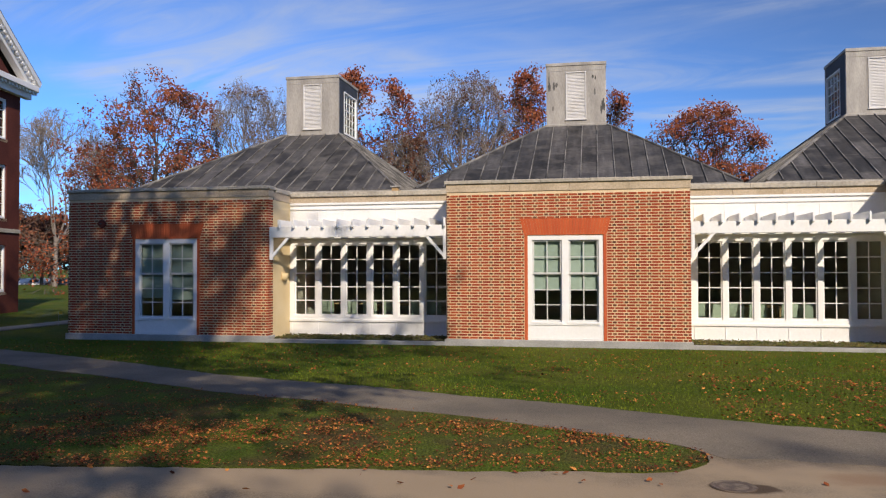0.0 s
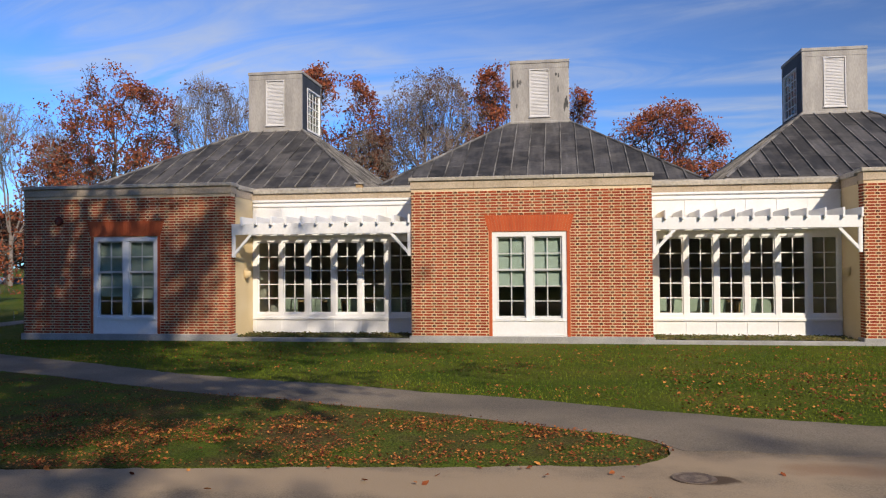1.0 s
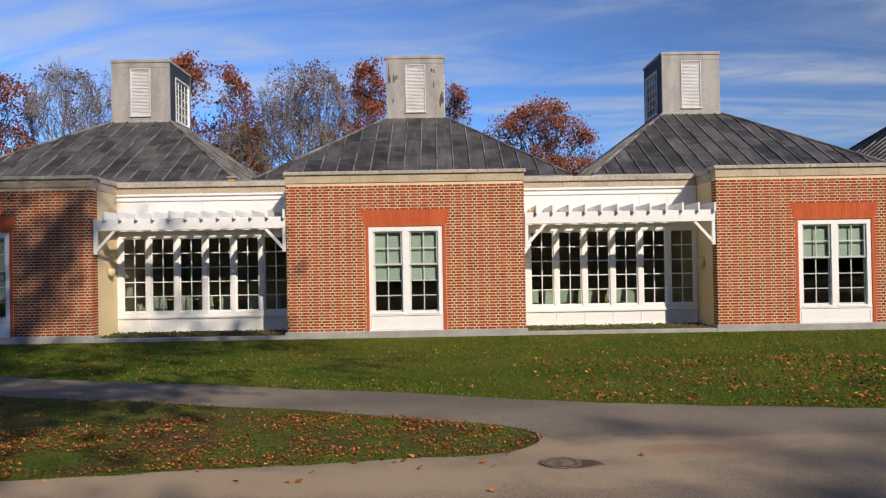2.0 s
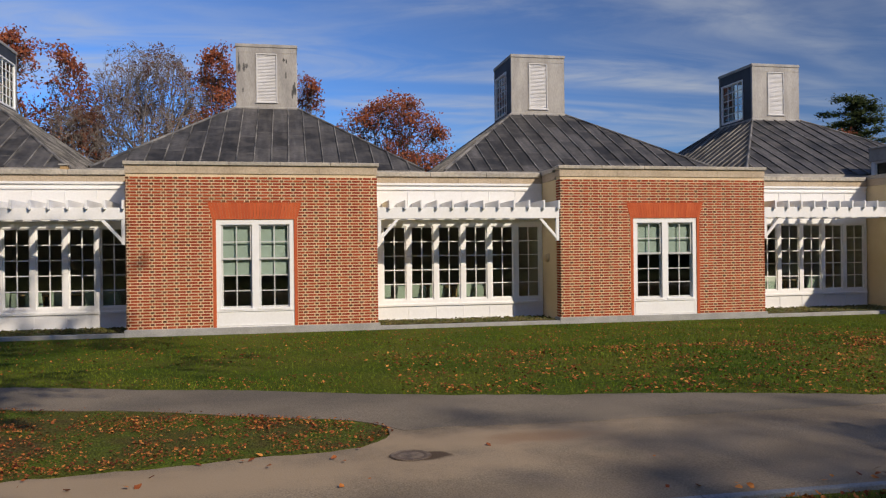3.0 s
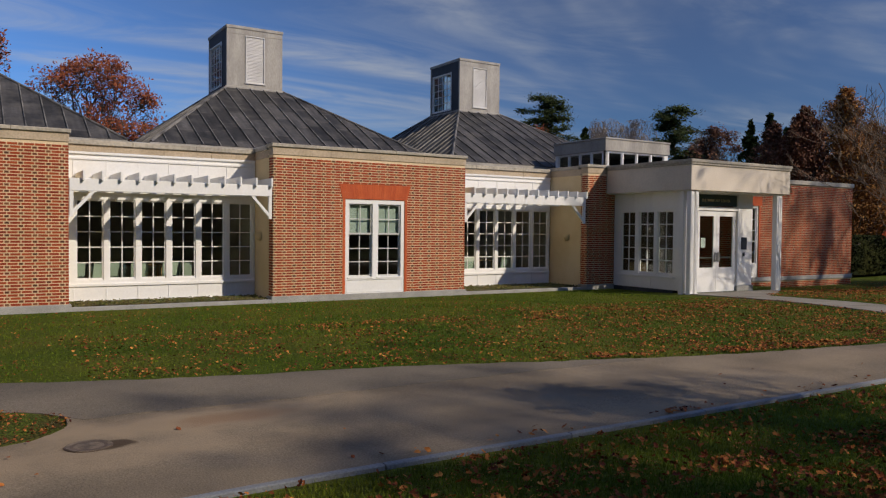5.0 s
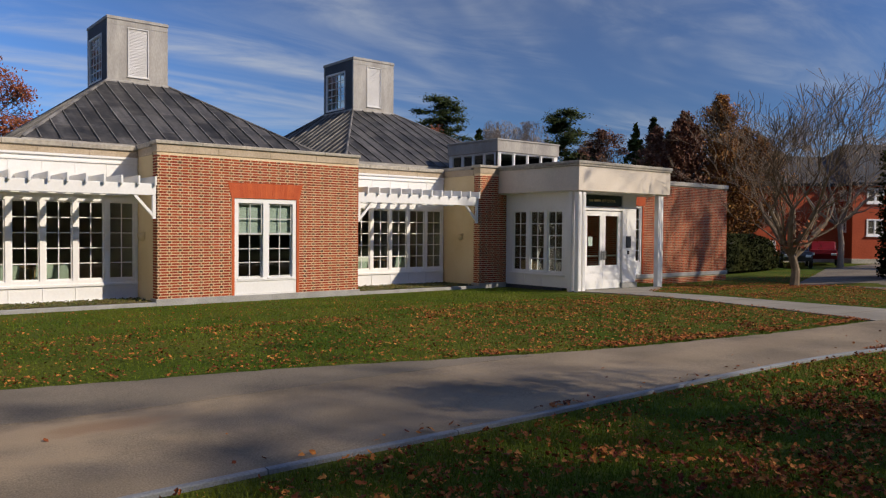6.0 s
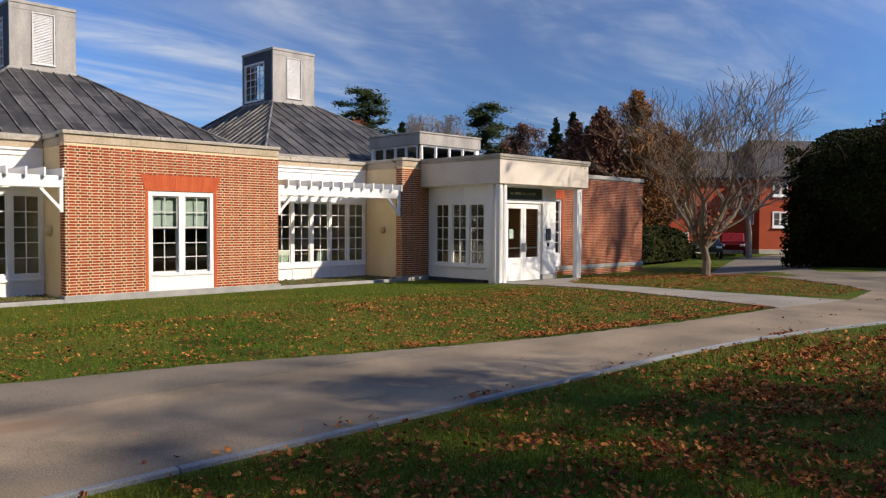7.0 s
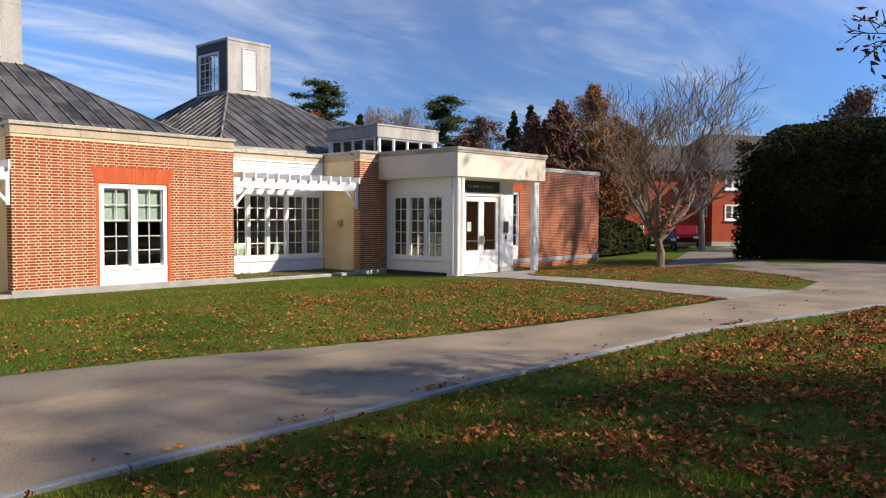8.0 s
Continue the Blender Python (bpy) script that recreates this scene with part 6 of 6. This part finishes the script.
crowned("ornamental_tree", 71, (29.0, -6.5, ground_z(29, -6.5)), 7.1, 4.3, BARK_BROWN, LEAF_RED, "bare spreading ornamental tree on the leaf-strewn island", 0.135, base=0.15, limbs=9, levels=5, tilt=(6, 58), rise=0.10, thin=0.005, curl=0.08, sprigs=170, taper=(0.45, 0.68), dome=False)
crowned("pale_tree", 72, (51.8, 2.2, 0), 10.2, 3.9, BARK_TAN, LEAF_RED, "pale bare round-headed tree before the brick house", 0.16, levels=5, rise=0.06, thin=0.011, base=0.25, sprigs=60)
bushy("yew_hedge", 81, (41.3, -12.7, 0.1), -84, 15.0, 6.5, 6.0, YEW, "huge dark clipped yew hedge", 110000, 0.12, square=14)
bushy("low_hedge", 82, (41.5, 3.2, -0.1), 8, 11.0, 2.0, 1.9, YEW, "low dark hedge beside the driveway", 9000, 0.13)
crowned("brown_tree", 83, (57.5, -6.3, 0), 10.2, 3.6, BARK, LEAF_DULL, "brown twiggy tree above the hedge", 0.22, levels=6, per=2, size=0.16, cover=0.1, thin=0.012)


def hanging_branch():
    """Slender tree beside the viewpoint, with one limb that droops over the near lawn."""
    w = Wood(91)
    rng = w.rng
    w.limb([Vector(p) for p in ((0, 0, -0.4), (0.05, 0, 2), (0, 0.1, 4), (0.1, 0, 6.2))], [0.14, 0.11, 0.08, 0.03], 9)
    limb = [Vector(p) for p in ((0, 0.1, 4.1), (-0.5, 0.9, 4.5), (-1.2, 2.2, 4.3), (-1.9, 3.3, 3.8), (-2.4, 4.1, 3.35))]
    w.limb(limb, [0.055, 0.042, 0.030, 0.018, 0.008], 6)
    for k in range(22):
        s = rng.uniform(1.9, 3.95)
        i = int(s)
        p = limb[i].lerp(limb[i + 1], s - i)
        w.grow(p, Vector((rng.gauss(-0.3, 0.5), rng.gauss(0.5, 0.5), rng.gauss(-0.1, 0.6))).normalized(), rng.uniform(0.35, 0.7), 0.010, 2, 0.6, -0.02, (2, 3, 3), 3)
    for a in (-60, -20, 20, 250):
        w.grow(Vector((0.05, 0.05, 4.9 + 0.003 * a)), Vector((math.cos(radians(a)), math.sin(radians(a)), 0.5)).normalized(), 1.3, 0.035, 3, 0.55, 0.03, (2, 3, 3, 3), 4)
    w.leaves(2, 0.062, 0.06, 0.9)
    w.finish("overhanging_tree", (14.6, -21.75, ground_z(14.6, -21.75) + 0.1), 0, BARK, LEAF_DULL, "slender tree with dark curled leaves overhanging the lawn")


hanging_branch()

# trees behind the viewpoint, whose shade falls on the lawn, the lane and the first pavilion
for i, (x, y, h, per, keep, spread, clear) in enumerate(((7.3, -29.5, 29.5, 10, 0.85, 0.34, 0.95), (-1.5, -27.0, 25.5, 12, 0.95, 0.36, 0.72), (27.2, -45.4, 28.2, 6, 0.62, 0.22, 0.86))):
    broadleaf("shade_tree", 101 + i, (x, y, 0.2), h, BARK, LEAF_DULL, "half-bare maple on the south lawn", 0.42, per=per, size=0.24, keep=keep, group="maples on the south lawn", kids=(4, 4, 4, 4, 5), scatter=0.35, clear=clear, spread=spread, lift=0.09, slim=(1.0, 1.0, 0.62)[i])
crowned("shade_tree", 108, (49.0, -27.5, 0.2), 28.0, 4.6, BARK, LEAF_DULL, "half-bare maple on the south lawn", 0.4, base=0.72, levels=5, per=4, size=0.2, cover=-0.25, thin=0.02, group="maples on the south lawn")
crowned("shade_tree", 106, (2.4, -26.0, 0.2), 19.0, 3.3, BARK, LEAF_DULL, "half-bare maple on the south lawn", 0.3, base=0.68, per=9, size=0.2, scatter=0.4, cover=0.4, group="maples on the south lawn")
crowned("shade_tree", 107, (20.0, -33.4, 0.2), 12.4, 4.4, BARK, LEAF_DULL, "half-bare maple on the south lawn", 0.3, base=0.42, per=6, size=0.2, scatter=0.4, cover=0.08, group="maples on the south lawn")


# unseen woods added as a backdrop: they close the south and tone pane reflections
for i in range(4):
    bushy("woodland", 120 + i, (-75 + 48 * i, -64 - 4 * (i % 2), 0), 4 * (i % 2), 58, 16, 27, BACKDROP_LEAF, "unseen backdrop wood added south of the lawn", 9000, 1.4, category="wood", square=10)


# ---- grass and fallen leaves ----
def on_paving(x, y):
    if -40 < x < 26 and curve_at(KERB_LINE, x) - 0.16 < y < (curve_at(VERGE_FRONT, x) if x < TIP[0] else curve_at(LAWN_EDGE, x)):
        return True
    if x < 11.5 and curve_at(PATH_LO, x) < y < curve_at(PATH_UP, x):
        return True
    if 19.6 < x < 26.4 and -13 < y < -3 and 21.9 - 2.0 * ((-3.2 - y) / 9.55 if y < -3.2 else 0) ** 1.3 - 0.05 < x < 26.3 - 3.6 * smooth(0, 0.25, (-3.2 - y) / 9.55) + 0.05:
        return True
    return x > 26 and y < driveway_up(x)


def blades(name, rects, tall, wide, seed, label):
    rng = np.random.default_rng(seed)
    vs = []
    for x0, x1, y0, y1, n in rects:
        xs, ys = rng.uniform(x0, x1, n), rng.uniform(y0, y1, n)
        for x, y in zip(xs, ys):
            if on_paving(x, y) or (y > -0.1):
                continue
            g = ground_z(x, y) - 0.01
            a, h, l = rng.uniform(0, math.tau), tall * rng.uniform(0.5, 1.2), rng.uniform(0, math.tau)
            dx, dy = math.cos(a) * wide, math.sin(a) * wide
            k = h * rng.uniform(0.1, 0.8)
            vs.append(((x - dx, y - dy, g), (x + dx, y + dy, g), (x + math.cos(l) * k, y + math.sin(l) * k, g + h)))
    flat = [p for t in vs for p in t]
    me = bpy.data.meshes.new(name)
    me.from_pydata(flat, [], [(i, i + 1, i + 2) for i in range(0, len(flat), 3)])
    me.materials.append(BLADE)
    tagged(new(name, me), label, "grass", kind="stuff")


blades("grass", [(4, 9.5, -18, -14.2, 60000), (9.5, 16, -19, -14.2, 45000), (16, 26, -20, -14.5, 30000)], 0.055, 0.004, 5, "short green grass on the near lawn")
blades("lawn_grass", [(-12, 4.7, -12.6, -8, 15000), (-12, 8, -10.2, -0.1, 60000), (8, 21, -12.6, -0.1, 75000), (22, 36, -12, -0.5, 40000)], 0.036, 0.007, 6, "short green grass before the building")


def fallen(name, rects, seed, label, size=0.045, plain=True):
    rng = random.Random(seed)
    v, f = [], []
    for x0, x1, y0, y1, n, paved in rects:
        for _ in range(n):
            x, y = rng.uniform(x0, x1), rng.uniform(y0, y1)
            if paved is False and (on_paving(x, y) or y > -0.15):
                continue
            if 0.5 * noise.noise((x * 0.9, y * 0.9, 7)) + 0.7 * noise.noise((x * 3.1, y * 3.1, 2)) + rng.uniform(-0.4, 0.4) < 0.05 and not paved:
                continue
            s, a = size * rng.uniform(0.45, 1.25), rng.uniform(0, math.tau)
            lean = 0.4 if plain or paved else 0.75
            up = Vector((rng.gauss(0, lean), rng.gauss(0, lean), 1)).normalized()
            t = Vector((math.cos(a), math.sin(a), 0))
            t = (t - up * t.dot(up)).normalized()
            b = up.cross(t)
            c = Vector((x, y, ground_z(x, y) + (0.026 if paved else 0.034) + rng.uniform(0, 0.014)))
            n0 = len(v)
            cup = rng.uniform(-0.3, 1.1)
            shape = ((-1.0, 0, 0.1), (-0.35, 0.55, 0.3), (0.1, 0.32, 0.1), (0.35, 0.7, 0.5), (1.0, 0.05, 0.3), (0.35, -0.65, 0.5), (0.1, -0.3, 0.1), (-0.4, -0.55, 0.3))
            if plain:
                v += [c + (t * px + b * py) * s + up * (pz * cup * s) for px, py, pz in (shape[0], shape[1], shape[3], shape[4], shape[5])]
                f += [(n0, n0 + 4, n0 + 1), (n0 + 1, n0 + 4, n0 + 2), (n0 + 2, n0 + 4, n0 + 3)]
                continue
            v.append(c)
            v += [c + (t * px + b * py) * (s * rng.uniform(0.7, 1.2)) + up * (pz * cup * s * rng.uniform(0.5, 1.7)) for px, py, pz in shape]
            f += [(n0, n0 + 1 + i, n0 + 1 + (i + 1) % 8) for i in range(8)]
    tagged(raw(name, v, f, LEAF_FALLEN), label, "leaves", kind="stuff")


fallen("verge_leaves", [(-9, 4.6, -12.97, -10.6, 36000, False), (-9, 4.6, -10.8, -8, 8000, False)], 24, "small russet leaves littering the grass verge", 0.0165)
fallen("leaf_crumbs", [(-9, 4.6, -13.0, -9.6, 46000, False), (4.5, 16, -18.5, -14.25, 30000, False), (4.5, 22, -12.8, -10.2, 12000, False)], 25, "crumbled brown leaf litter in the grass", 0.009)
fallen("fallen_leaves", [(5, 20, -12.8, -6, 24000, False), (4.5, 22, -12.9, -9.6, 5000, False), (13, 22, -12.7, -5, 13000, False), (-10, 16, -7, -0.6, 9000, False), (22.5, 29.5, -12.5, -4, 26000, False), (28, 40, -9, 3, 16000, False), (36, 50, -3, 6, 8000, False), (-26, -12, 1, 14, 1200, False)]
       + [(x, x + 0.5, curve_at(LAWN_EDGE, x), curve_at(LAWN_EDGE, x) + 0.4, 260, False) for x in np.arange(11.0, 19.6, 0.5)],
       21, "scattered russet maple leaves on the grass", 0.0235)
fallen("maple_leaves", [(4.5, 26, -20, -14.25, 30000, False), (8, 22, -18.5, -15.2, 25000, False)], 23, "thickly fallen orange-brown maple leaves on the near lawn", 0.029, False)
fallen("lane_leaves", [(-2, 24, -14, -11.5, 45, True), (6, 21, -14.05, -13.85, 60, True), (15.8, 16.6, -14.38, -14.2, 60, True), (9.4, 9.9, -14.02, -13.9, 40, True), (-9, 4.4, -13.0, -12.3, 70, True)], 22, "a few brown leaves on the lane", 0.030)
